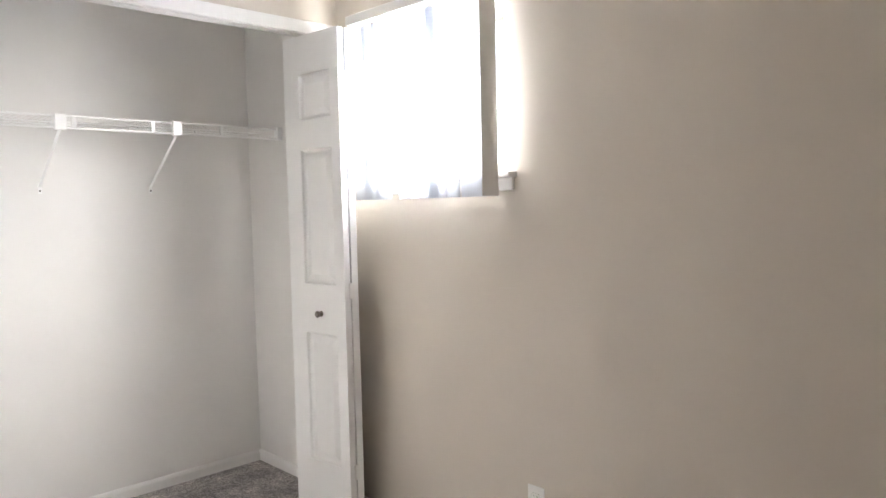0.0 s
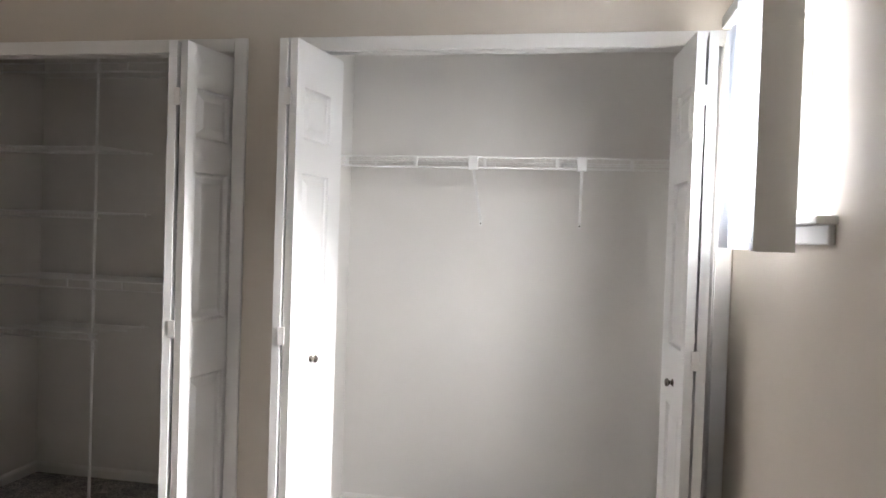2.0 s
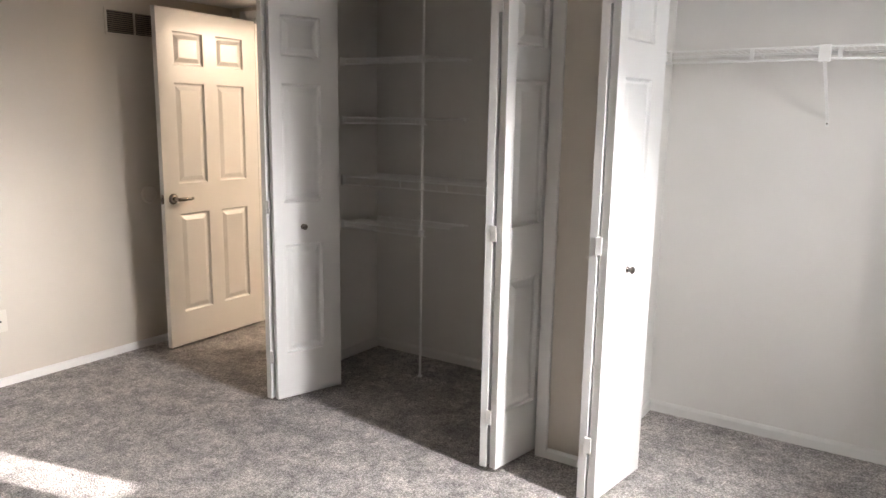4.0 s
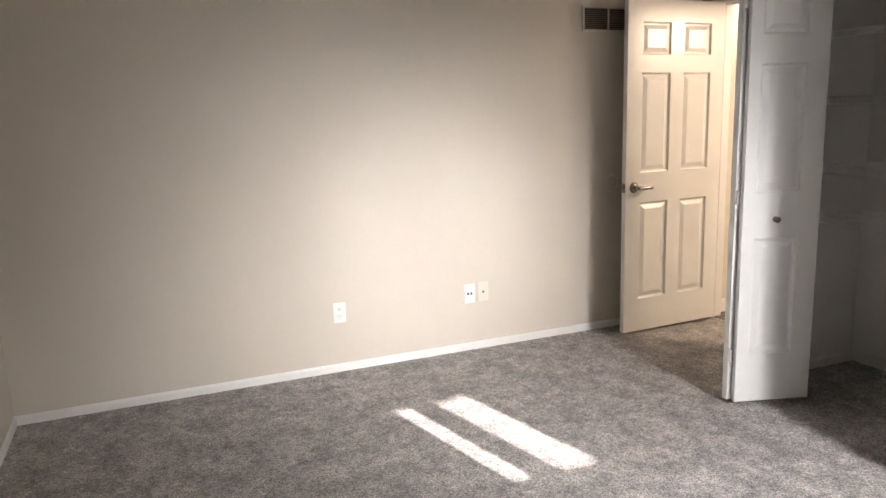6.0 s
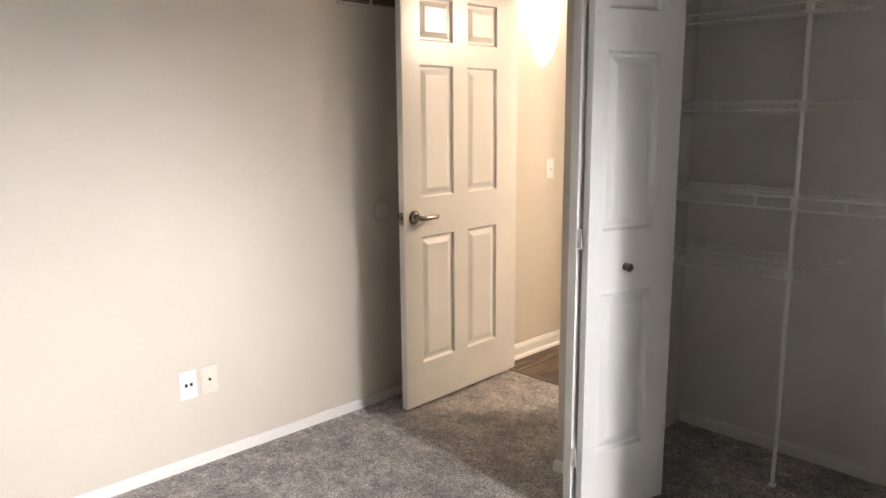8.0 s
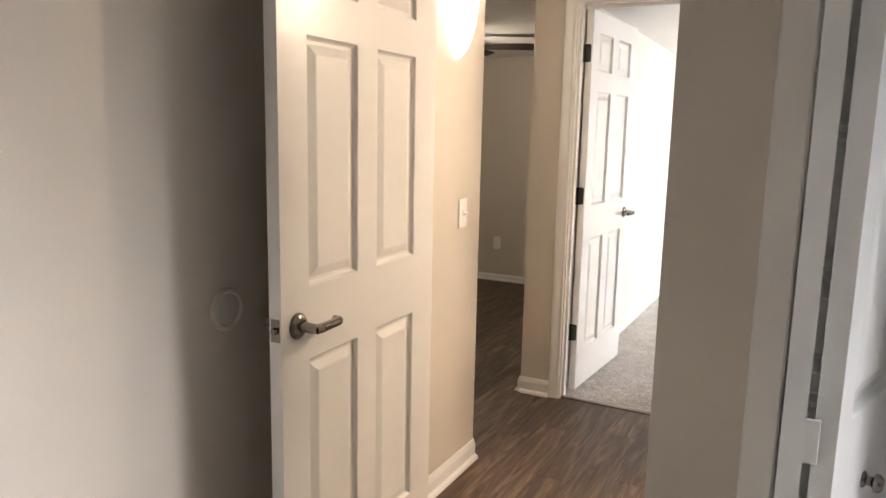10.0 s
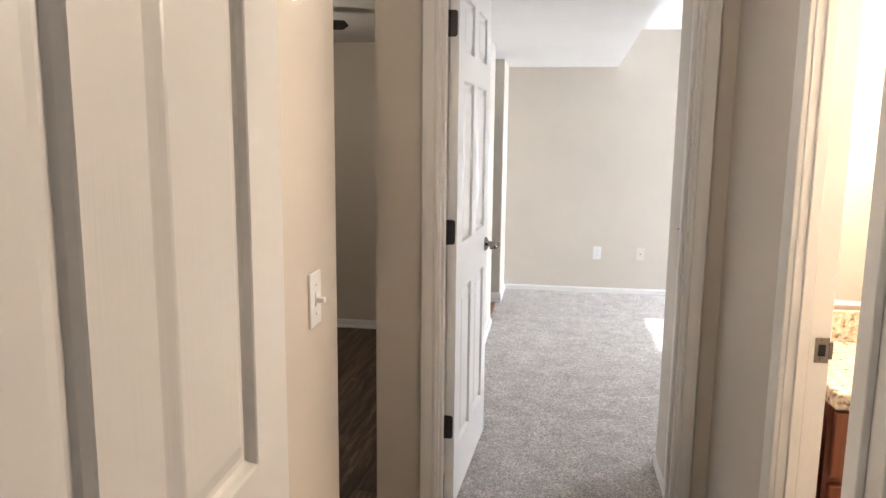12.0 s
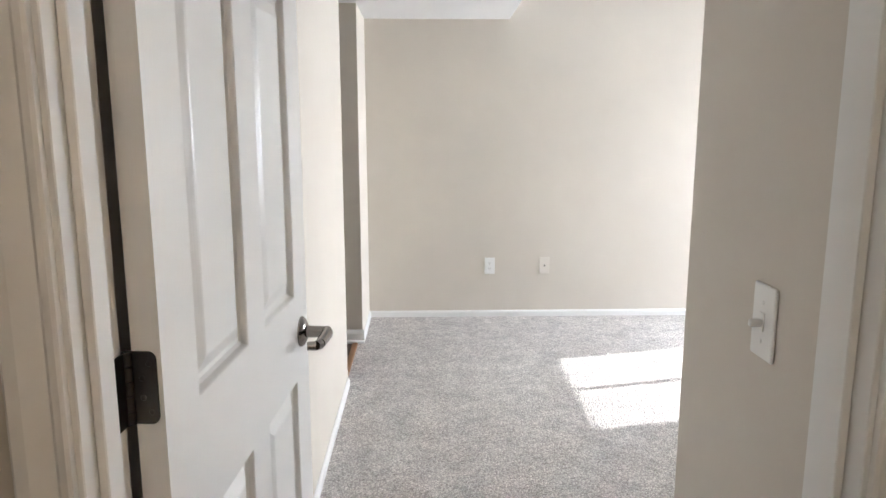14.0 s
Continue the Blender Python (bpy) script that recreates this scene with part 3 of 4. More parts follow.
def rounded_plate(x0, x1, y0, y1, z0, z1, r):
    """A thin plate across x whose corners at y0 are rounded."""
    ring = [(y1, z0), (y1, z1)]
    ring += [(y0 + r - r * math.sin(a), z1 - r + r * math.cos(a)) for a in (k * math.pi / 12 for k in range(7))]
    ring += [(y0 + r - r * math.cos(a), z0 + r - r * math.sin(a)) for a in (k * math.pi / 12 for k in range(7))]
    bm = bmesh.new()
    a = [bm.verts.new((x0, y, z)) for y, z in ring]
    b = [bm.verts.new((x1, y, z)) for y, z in ring]
    bm.faces.new(a), bm.faces.new(b[::-1])
    for k in range(len(ring)):
        bm.faces.new((a[k], a[(k + 1) % len(ring)], b[(k + 1) % len(ring)], b[k]))
    return bm


def six_panel_door(name, m, label, w=0.755, h=2.025, levers=(1, -1), t=0.035):
    d = thing(name, m, label, "door", "", "structure")
    st, mid = 0.108, 0.098
    pw = (w - 2 * st - mid) / 2
    xs = [(st, st + pw), (st + pw + mid, w - st)]
    zs = [(0.208, 0.822), (1.005, 1.602), (1.706, 1.898)]
    lf = leaf(d, "leaf", w, h, t, xs, zs, DOOR)
    for s in levers:
        lever(lf, w - 0.062, 0.918, t, s, -1)
    part("latch_plate", soft_box(w - 0.0005, w + 0.0015, -0.0125, 0.0125, 0.918 - 0.028, 0.918 + 0.028, 0.0006, 1), NICKEL, lf, "nickel latch plate on the door's edge")
    bm = bmesh.new()
    tube(bm, (w, 0, 0.918), (w + 0.010, 0, 0.918), 0.009, 12, 0.007)
    part("latch_bolt", bm, NICKEL, lf, "", True)
    return d, lf


# first bedroom's door stands open along the west wall; the leaf runs from its hinges towards -y
door1, leaf1 = six_panel_door("door_1", pose(-2.164, 3.478, 0.018, 0, 0, -88.1), "white six-panel door standing wide open with a lever handle")
for z in (0.26, 1.02, 1.80):
    hinge(leaf1, pose(-0.004, -0.0215, z, 0, 0, 0))
door2, leaf2 = six_panel_door("door_2", pose(-2.146, 5.130, 0.02, 0, 0, 86.5), "white six-panel door standing open into the second bedroom", h=2.0)
for z in (0.319, 1.059, 1.787):
    bm = rounded_plate(-0.0022, -0.0004, -0.012, 0.0185, z - 0.045, z + 0.045, 0.010)
    for y, zz in ((-0.003, -0.030), (0.006, -0.012), (0.006, 0.012), (-0.003, 0.030)):
        lathe(bm, [(0.0005, 0.0012), (0.003, 0.0010), (0.0038, 0.0)], 10, pose(-0.0022, y, z + zz, 0, -90, 0))
    hg = part("hinge", bm, BRONZE, leaf2, "dark metal butt hinge")
    bm = bmesh.new()
    for k in range(5):
        tube(bm, (-0.004, 0.0225, z - 0.045 + k * 0.0182), (-0.004, 0.0225, z - 0.045 + k * 0.0182 + 0.0168), 0.0062, 12)
    part("knuckle", bm, BRONZE, hg, "", True)
    part("jamb_plate", soft_box(-0.038, -0.004, 0.0225, 0.0245, z - 0.045, z + 0.045, 0.0006, 1), BRONZE, hg)


def strike(name, m):
    s = thing(name, m, "nickel strike plate set into the door frame", "strike plate", "strike plates", "structure")
    part("plate", boxes((-0.016, 0.016, -0.0015, 0.0, -0.030, -0.014), (-0.016, 0.016, -0.0015, 0.0, 0.014, 0.030), (-0.016, -0.008, -0.0015, 0.0, -0.014, 0.014),
                        (0.008, 0.016, -0.0015, 0.0, -0.014, 0.014), (0.016, 0.024, -0.003, 0.002, -0.02, 0.02)), NICKEL, s)
    part("bolt_hole", boxes((-0.008, 0.008, -0.0008, -0.0002, -0.014, 0.014)), DARK, s, "dark bolt hole")
    for z in (-0.022, 0.022):
        bm = bmesh.new()
        lathe(bm, [(0, -0.003), (0.004, -0.002), (0.0045, 0.0)], 10, pose(0, -0.0015, z, 90, 0, 0) @ Matrix.Diagonal((1, 1, -1, 1)))
        part("screw", bm, NICKEL, s)
    return s


strike("strike_plate", pose(D1X1 - 0.0192, D1 + 0.024, 0.935, 0, 0, -90))
strike("strike_plate", pose(HE + 0.076, BY1 - 0.0192, 0.935, 0, 0, 0))


# ---- bifold closet doors ----
def bifold(label, lead, hung, knob_side):
    """lead and hung: (apex, tail) of the two folded leaves. knob_side: the side along the lead leaf's y that carries the knob."""
    d = thing("bifold_door", Matrix(), label, "closet door", "folding closet doors")
    sa, sb, t, h = 0.056, 0.100, 0.030, 2.046
    for n, (a, b) in (("lead_leaf", lead), ("hung_leaf", hung)):
        a, b = Vector(a), Vector(b)
        w = (b - a).length
        xs = [(sa, round(w - sb, 4))]
        zs = [(0.232, 0.790), (1.000, 1.570), (1.695, 1.885)]
        w = round(w, 4)
        cx, cz = [0, sa, round(w - sb, 4), w], [0, *[v for p in zs for v in p], h]
        bm = bmesh.new()
        for i in range(3):
            for k in range(len(cz) - 1):
                if i == 1 and (cz[k], cz[k + 1]) in zs:
                    continue
                box(bm, cx[i], cx[i + 1], -t / 2, t / 2, cz[k], cz[k + 1])
        lf = part(n, bm, BIFOLD, d)
        lf.matrix_local = Matrix.Translation((a.x, a.y, 0.02)) @ Matrix.Rotation(math.atan2(b.y - a.y, b.x - a.x), 4, "Z")
        for z0, z1 in zs:
            bm = bmesh.new()
            ring_panel(bm, *xs[0], z0, z1, t / 2, 1)
            ring_panel(bm, *xs[0], z0, z1, -t / 2, -1)
            part("panel", bm, BIFOLD, lf)
        if n == "lead_leaf":
            bm = bmesh.new()
            s = knob_side
            lathe(bm, [(0, 0.028), (0.010, 0.027), (0.0145, 0.022), (0.014, 0.017), (0.008, 0.012), (0.007, 0.006), (0.012, 0.003), (0.0135, 0), (0, 0)], 18,
                  pose(0.157, s * t / 2, 0.876, -90 * s, 0, 0))
            part("knob", bm, NICKEL, lf, "small round nickel knob", True)
    pa, pb = Vector(lead[0]), Vector(hung[0])
    mid = (pa + pb) / 2
    for z in (0.24, 1.0, 1.86):
        part("hinge", soft_box(mid.x - 0.013, mid.x + 0.013, mid.y - 0.006, mid.y - 0.0005, z - 0.032, z + 0.032, 0.001, 1), TRIM, d, "white painted leaf hinge")
    bm = bmesh.new()
    tube(bm, (hung[1][0], hung[1][1] - 0.03, 0.0), (hung[1][0], hung[1][1] - 0.03, 0.03), 0.006, 8)
    part("pivot_pin", bm, NICKEL, d)
    return d


bifold("white panelled bifold door folded open at the narrow closet's outer end", ((-1.005, 2.530), (-0.895, 2.880)), ((-1.045, 2.515), (-1.050, 2.875)), -1)
bifold("white panelled bifold door folded open beside the closet pier", ((0.216, 2.515), (0.165, 2.870)), ((0.258, 2.522), (0.318, 2.870)), 1)
bifold("white panelled bifold door folded open at the wide closet's pier end", ((0.688, 2.515), (0.738, 2.875)), ((0.650, 2.510), (0.655, 2.870)), -1)
bifold("white panelled bifold door folded open beneath the blinds", ((2.074, 2.515), (2.048, 2.875)), ((2.112, 2.515), (2.150, 2.870)), 1)
for x0, x1 in ((LX0, LX1), (RX0, RX1)):
    tr = thing("door_track", pose((x0 + x1) / 2, 2.862, HD - 0.010), "white metal bifold track under the opening's head", "door track", "", "structure")
    hw = (x1 - x0) / 2 - 0.02
    part("channel", boxes((-hw, hw, -0.014, -0.011, -0.022, 0), (-hw, hw, 0.011, 0.014, -0.022, 0), (-hw, hw, -0.011, 0.011, -0.003, 0)), TRIM, tr)


# ---- first bedroom's things ----
def toggle_switch(m, label):
    s = thing("light_switch", m, label, "light switch", "light switches")
    part("cover_plate", soft_box(-0.035, 0.035, -0.006, 0.0, -0.0575, 0.0575, 0.0035, 2), PLATE, s)
    part("toggle_frame", soft_box(-0.007, 0.007, -0.0085, -0.0062, -0.015, 0.015, 0.001, 1), PLATE, s)
    bm = soft_box(-0.0045, 0.0045, -0.026, -0.008, -0.007, 0.004, 0.0015, 1)
    part("toggle", bm, PLATE, s)
    for z in (-0.030, 0.030):
        bm = bmesh.new()
        lathe(bm, [(0, -0.0018), (0.003, -0.0014), (0.0035, 0.0)], 10, pose(0, -0.0062, z, -90, 0, 0))
        part("screw", bm, PLATE, s)
    return s


def outlet(m, label, style="duplex"):
    o = thing("wall_outlet", m, label, "outlet", "wall outlets")
    part("cover_plate", soft_box(-0.036, 0.036, -0.0055, 0.0, -0.0585, 0.0585, 0.003, 2), ALMOND if style == "coax" else PLATE, o)
    if style == "duplex":
        for z in (-0.0195, 0.0195):
            f = part("socket_face", soft_box(-0.0165, 0.0165, -0.0075, -0.0058, z - 0.014, z + 0.014, 0.004, 2), PLATE, o)
            part("slots", boxes((-0.0075, -0.0055, -0.0078, -0.0076, z - 0.001, z + 0.007), (0.0055, 0.0075, -0.0078, -0.0076, z - 0.001, z + 0.007),
                                (-0.002, 0.002, -0.0078, -0.0076, z - 0.009, z - 0.005)), DARK, f)
    elif style == "jacks":
        for x in (-0.010, 0.011):
            part("jack", boxes((x - 0.006, x + 0.006, -0.0060, -0.0057, -0.007, 0.007)), DARK, o, "small dark jack")
    else:
        bm = bmesh.new()
        lathe(bm, [(0.0, 0.010), (0.0035, 0.010), (0.0035, 0.004), (0.006, 0.004), (0.006, 0.0)], 12, pose(0, -0.0055, 0, 90, 0, 0))
        part("coax_jack", bm, BRONZE, o, "small metal cable jack")
    return o


outlet(pose(XW, 0.962, 0.341, 0, 0, 90), "white duplex outlet low on the long wall")
outlet(pose(XW, 1.763, 0.350, 0, 0, 90), "white plate with two dark jacks low on the wall", "jacks")
outlet(pose(XW, 1.852, 0.352, 0, 0, 90), "greige-lit plate with one cable jack low on the wall", "coax")
outlet(pose(XE, 1.69, 0.300, 0, 0, -90), "white duplex outlet beneath the window")
toggle_switch(pose(AX, 3.23, 1.075, 0, 0, -90), "white toggle switch beside the bedroom door")
toggle_switch(pose(HW, 3.982, 1.087, 0, 0, 90), "white toggle switch in the hall under the sconce")
toggle_switch(pose(EX, 5.354, 1.088, 0, 0, -90), "white toggle switch inside the second bedroom")
outlet(pose(-1.350, FY, 0.368), "white duplex outlet on the sunlit far wall")
outlet(pose(-0.962, FY, 0.369), "greige cable plate on the sunlit far wall", "coax")
outlet(pose(-3.70, 7.655, 0.36), "pale duplex outlet on the shaded living room wall")

# wall bumper behind the first door's handle
wb = thing("door_bumper", pose(XW, 2.775, 0.95, 0, 0, 90), "round wall-coloured bumper disc behind the door handle", "door bumper")
bm = bmesh.new()
lathe(bm, [(0, 0.004), (0.040, 0.005), (0.045, 0.012), (0.052, 0.011), (0.056, 0.0)], 32, pose(0, 0, 0, 90, 0, 0))
part("disc", bm, WALL, wb, "", True)

# return-air grille high beside the door
vent = thing("air_vent", pose(XW, 2.735, 1.952, 0, 0, 90), "brown slatted return-air grille high on the wall", "air vent")
part("backing", boxes((-0.175, 0.175, -0.002, 0.0, -0.064, 0.064)), DARK, vent)
part("frame", boxes((-0.185, 0.185, -0.010, -0.0021, 0.062, 0.075), (-0.185, 0.185, -0.010, -0.0021, -0.075, -0.062), (-0.185, -0.172, -0.010, -0.0021, -0.062, 0.062),
                    (0.172, 0.185, -0.010, -0.0021, -0.062, 0.062), (-0.005, 0.005, -0.010, -0.0021, -0.062, 0.062)), WALL, vent)
for k in range(11):
    z = -0.056 + k * 0.0112
    for x0, x1 in ((-0.172, -0.005), (0.005, 0.172)):
        bm = bmesh.new()
        extrude_profile(bm, [(0.0, 0.0), (0.007, 0.005), (0.0075, 0.0045), (0.0005, -0.001)], (x0, -0.0025, z), (x1, -0.0025, z), (0, -1, 0), (0, 0, 1))
        part("slat", bm, VENTM, vent)

# vertical blinds
BX = 2.165
blinds = thing("vertical_blinds", pose(BX, 2.14, 0.0), "white vinyl vertical blinds hanging before the window, bright with daylight", "blinds")
part("headrail", soft_box(-0.022, 0.022, -0.42, 0.43, 2.085, 2.125, 0.004, 2), TRIM, blinds)
for y in (-0.285, 0.295):
    part("wall_bracket", soft_box(0.0225, 0.0845, y - 0.015, y + 0.015, 2.10, 2.12, 0.002, 1), TRIM, blinds)


def vane(y, turn, top=2.07, bottom=1.370, w=0.089, x=0.0, material=VANE):
    """One slightly bowed vane; turn: degrees from lying flat along the wall."""
    bm = bmesh.new()
    n, m = 6, pose(x, y, 0, 0, 0, turn)
    rows = []
    for side in (0.0004, -0.0004):
        for z in (bottom, top):
            rows.append([bm.verts.new(m @ Vector((0.005 * (1 - (2 * k / n - 1) ** 2) + side, w * (k / n - 0.5), z))) for k in range(n + 1)])
    for k in range(n):
        bm.faces.new((rows[0][k], rows[0][k + 1], rows[1][k + 1], rows[1][k]))
        bm.faces.new((rows[2][k], rows[3][k], rows[3][k + 1], rows[2][k + 1]))
        for a, b in ((0, 2), (1, 3)):
            bm.faces.new((rows[a][k], rows[b][k], rows[b][k + 1], rows[a][k + 1]))
    for k in (0, n):
        bm.faces.new((rows[0][k], rows[1][k], rows[3][k], rows[2][k]))
    v = part("vane", bm, material, blinds, "", True)
    bm = boxes((x - 0.003, x + 0.003, y - 0.006, y + 0.006, top - 0.004, top + 0.02))
    part("hanger_clip", bm, PLATE, v)
    return v


vane(-0.372, -86, x=-0.040, material=PLATE)
for y, turn in ((-0.318, -24), (-0.246, 6), (-0.158, -77), (-0.075, 4), (-0.030, 8), (0.040, -77), (0.103, -77), (0.237, 8), (0.300, 12), (0.360, 14)):
    vane(y, turn)


# wire shelving
def wire_rod(bm, a, b, r=0.003, n=6):
    tube(bm, a, b, r, n)


# wide closet: one shelf with a hang rail along its front
FRONT, SX0, SX1 = 3.251, 0.577, XE - 0.008
sh = thing("wire_shelf", pose(0, 0, 1.73), "white vinyl-coated wire shelf with hang rail in the wide closet", "closet shelf", "closet shelves")
for n, y, z in (("front_rail", FRONT, 0.0), ("hang_rail", FRONT - 0.004, -0.046), ("back_rail", BACK - 0.006, 0.0), ("middle_rail", 3.41, -0.006)):
    bm = bmesh.new()
    wire_rod(bm, (SX0, y, z), (SX1, y, z), 0.0048 if n in ("front_rail", "hang_rail") else 0.0030, 8)
    part(n, bm, WIRE, sh)
bm = bmesh.new()
x = SX0 + 0.012
while x < SX1:
    wire_rod(bm, (x, FRONT, 0.004), (x, BACK - 0.004, 0.004), 0.0008, 5)
    x += 0.0254
tagged(part("wire_deck", bm, WIRE, sh), kind="stuff")
for x in (0.657, 0.980, 1.293, 1.609, 1.926):
    part("rail_spacer", soft_box(x - 0.008, x + 0.008, FRONT - 0.007, FRONT + 0.001, -0.046, 0.0, 0.001, 1), WIRE, sh)
for x in (0.70, 0.965, 1.30, 1.63, 1.95):
    part("wall_clip", soft_box(x - 0.006, x + 0.006, BACK - 0.014, BACK - 0.001, -0.012, 0.008, 0.002, 1), WIRE, sh)
part("end_bracket", soft_box(XE - 0.036, XE - 0.007, FRONT - 0.012, FRONT + 0.02, -0.052, 0.012, 0.003, 1), WIRE, sh)
for x in (1.241, 1.716):
    br = part("support_bracket", soft_box(x - 0.021, x + 0.021, FRONT - 0.013, FRONT + 0.004, -0.056, 0.007, 0.002, 1), WIRE, sh)
    bm = bmesh.new()
    extrude_profile(bm, [(-0.006, 0), (0.006, 0), (0.006, 0.003), (-0.006, 0.003)], (x, FRONT + 0.002, -0.05), (x, BACK - 0.003, -0.272), (1, 0, 0), (0, 0.45, 0.9))
    part("brace", bm, WIRE, br)
    part("foot", boxes((x - 0.007, x + 0.007, BACK - 0.0035, BACK - 0.0005, -0.300, -0.262)), WIRE, br)
    bm = bmesh.new()
    lathe(bm, [(0, 0.003), (0.0035, 0.002), (0.004, 0)], 10, pose(x, BACK - 0.0036, -0.288, 90, 0, 0))
    part("screw", bm, BRONZE, br)

# narrow closet: a pole with short shelves, one long shelf and a top shelf
PX, PYY, CX0 = -0.632, 3.257, AX + 0.097
pole = thing("shelf_pole", pose(PX, PYY, 0), "slim white support pole standing on the closet carpet", "pole")
bm = bmesh.new()
tube(bm, (0, 0, 0.0), (0, 0, 2.33), 0.0075, 12)
part("tube", bm, WIRE, pole)
part("foot", soft_box(-0.012, 0.012, -0.012, 0.012, 0.0, 0.012, 0.003, 1), WIRE, pole)


def short_shelf(z):
    s = thing("wire_shelf", pose(0, 0, z), "short white wire shelf with a lipped front in the narrow closet", "closet shelf", "closet shelves")
    xe, xb = PX + 0.035, PX + 0.105
    yf = PYY - 0.012
    for n, a, b in (("front_rail", (CX0, yf, 0), (xe, yf, 0)), ("lip_rail", (CX0, yf - 0.002, -0.030), (xe, yf - 0.002, -0.030)),
                    ("back_rail", (CX0, BACK - 0.006, 0), (xb, BACK - 0.006, 0)), ("middle_rail", (CX0, 3.42, -0.005), (xb - 0.03, 3.42, -0.005))):
        bm = bmesh.new()
        wire_rod(bm, a, b, 0.0042, 8)
        part(n, bm, WIRE, s)
    bm = bmesh.new()
    x = CX0 + 0.014
    while x < xb:
        y0 = yf if x < xe else yf + (x - xe) / (xb - xe) * (BACK - yf - 0.02)
        wire_rod(bm, (x, y0, 0.003), (x, BACK - 0.004, 0.003), 0.0012, 5)
        if x < xe:
            wire_rod(bm, (x, yf - 0.001, 0.002), (x, yf - 0.003, -0.030), 0.0012, 5)
        x += 0.0254
    tagged(part("wire_deck", bm, WIRE, s), kind="stuff")
    for x in (CX0 + 0.10, PX + 0.07):
        part("wall_clip", soft_box(x - 0.006, x + 0.006, BACK - 0.014, BACK - 0.001, -0.010, 0.008, 0.002, 1), WIRE, s)
    part("pole_clip", soft_box(PX - 0.011, PX + 0.011, PYY - 0.018, PYY + 0.009, -0.034, 0.006, 0.003, 1), WIRE, s)
    part("end_bracket", soft_box(CX0 - 0.0015, CX0 + 0.020, yf - 0.010, yf + 0.016, -0.038, 0.010, 0.003, 1), WIRE, s)
    return s


for z in (1.757, 1.435, 0.836):
    short_shelf(z)


def long_shelf(z, label):
    s = thing("wire_shelf", pose(0, 0, z), label, "closet shelf", "closet shelves")
    x1 = 0.458
    yf = PYY - 0.012
    for n, y, zz in (("front_rail", yf, 0.0), ("hang_rail", yf - 0.003, -0.042), ("back_rail", BACK - 0.006, 0.0), ("middle_rail", 3.42, -0.005)):
        bm = bmesh.new()
        wire_rod(bm, (CX0, y, zz), (x1, y, zz), 0.0044, 8)
        part(n, bm, WIRE, s)
    bm = bmesh.new()
    x = CX0 + 0.014
    while x < x1:
        wire_rod(bm, (x, yf, 0.003), (x, BACK - 0.004, 0.003), 0.0012, 5)
        x += 0.0254
    tagged(part("wire_deck", bm, WIRE, s), kind="stuff")
    x = -0.769
    while x < x1:
        part("rail_spacer", soft_box(x - 0.005, x + 0.005, yf - 0.006, yf + 0.001, -0.042, 0.0, 0.001, 1), WIRE, s)
        x += 0.305
    for x in (-0.93, -0.55, -0.17, 0.2):
        part("wall_clip", soft_box(x - 0.006, x + 0.006, BACK - 0.014, BACK - 0.001, -0.010, 0.008, 0.002, 1), WIRE, s)
    part("pole_clip", soft_box(PX - 0.011, PX + 0.011, PYY - 0.018, PYY + 0.009, -0.046, 0.006, 0.003, 1), WIRE, s)
    for x0, x1 in ((CX0 - 0.0015, CX0 + 0.020), (x1 - 0.020, x1 + 0.0015)):
        part("end_bracket", soft_box(x0, x1, yf - 0.012, yf + 0.016, -0.050, 0.010, 0.003, 1), WIRE, s)
    return s


long_shelf(1.100, "long white wire shelf with hang rail across the narrow closet")
long_shelf(2.165, "white wire top shelf with hang rail in the narrow closet")


# ---- hall, living room and bathroom things ----
sconce = thing("wall_sconce", pose(HW, 3.90, 1.665, 0, 0, 90), "glowing frosted teardrop sconce on the hall wall", "wall lamp")
bm = bmesh.new()
prof = [(0.001, 0.0), (0.022, 0.006), (0.048, 0.022), (0.078, 0.055), (0.102, 0.100), (0.120, 0.155), (0.130, 0.210), (0.136, 0.265)]
lathe(bm, prof, 24, Matrix.Diagonal((0.90, 0.52, 1, 1)) @ Matrix.Rotation(math.pi, 4, "Z"), math.pi)
lathe(bm, [(r - 0.003, z + 0.003) for r, z in prof if r > 0.01][::-1], 24, Matrix.Diagonal((0.90, 0.52, 1, 1)) @ Matrix.Rotation(math.pi, 4, "Z"), math.pi)
part("glass_shade", bm, FROST, sconce, "glowing frosted glass shade", True)
part("back_plate", soft_box(-0.055, 0.055, -0.012, -0.0005, 0.10, 0.24, 0.004, 2), TRIM, sconce)

fan = thing("ceiling_fan", pose(-3.47, 6.27, 1.85), "dark-bladed ceiling fan with a lit glass bowl", "ceiling fan")
bm = bmesh.new()
lathe(bm, [(0.001, 0.0), (0.05, 0.004), (0.10, 0.022), (0.135, 0.055), (0.15, 0.085), (0.145, 0.095), (0.001, 0.095)], 28)
part("light_bowl", bm, FANGLASS, fan, "lit white glass bowl", True)
bm = bmesh.new()
lathe(bm, [(0.001, 0.095), (0.07, 0.096), (0.09, 0.12), (0.125, 0.14), (0.13, 0.20), (0.10, 0.235), (0.03, 0.245), (0.001, 0.245)], 28)
part("motor_housing", bm, BRONZE, fan, "", True)
bm = bmesh.new()
tube(bm, (0, 0, 0.24), (0, 0, 0.46), 0.012, 12)
lathe(bm, [(0.013, 0.44), (0.06, 0.48), (0.068, H - 1.851), (0.001, H - 1.851)], 20)
part("down_rod", bm, BRONZE, fan, "", True)
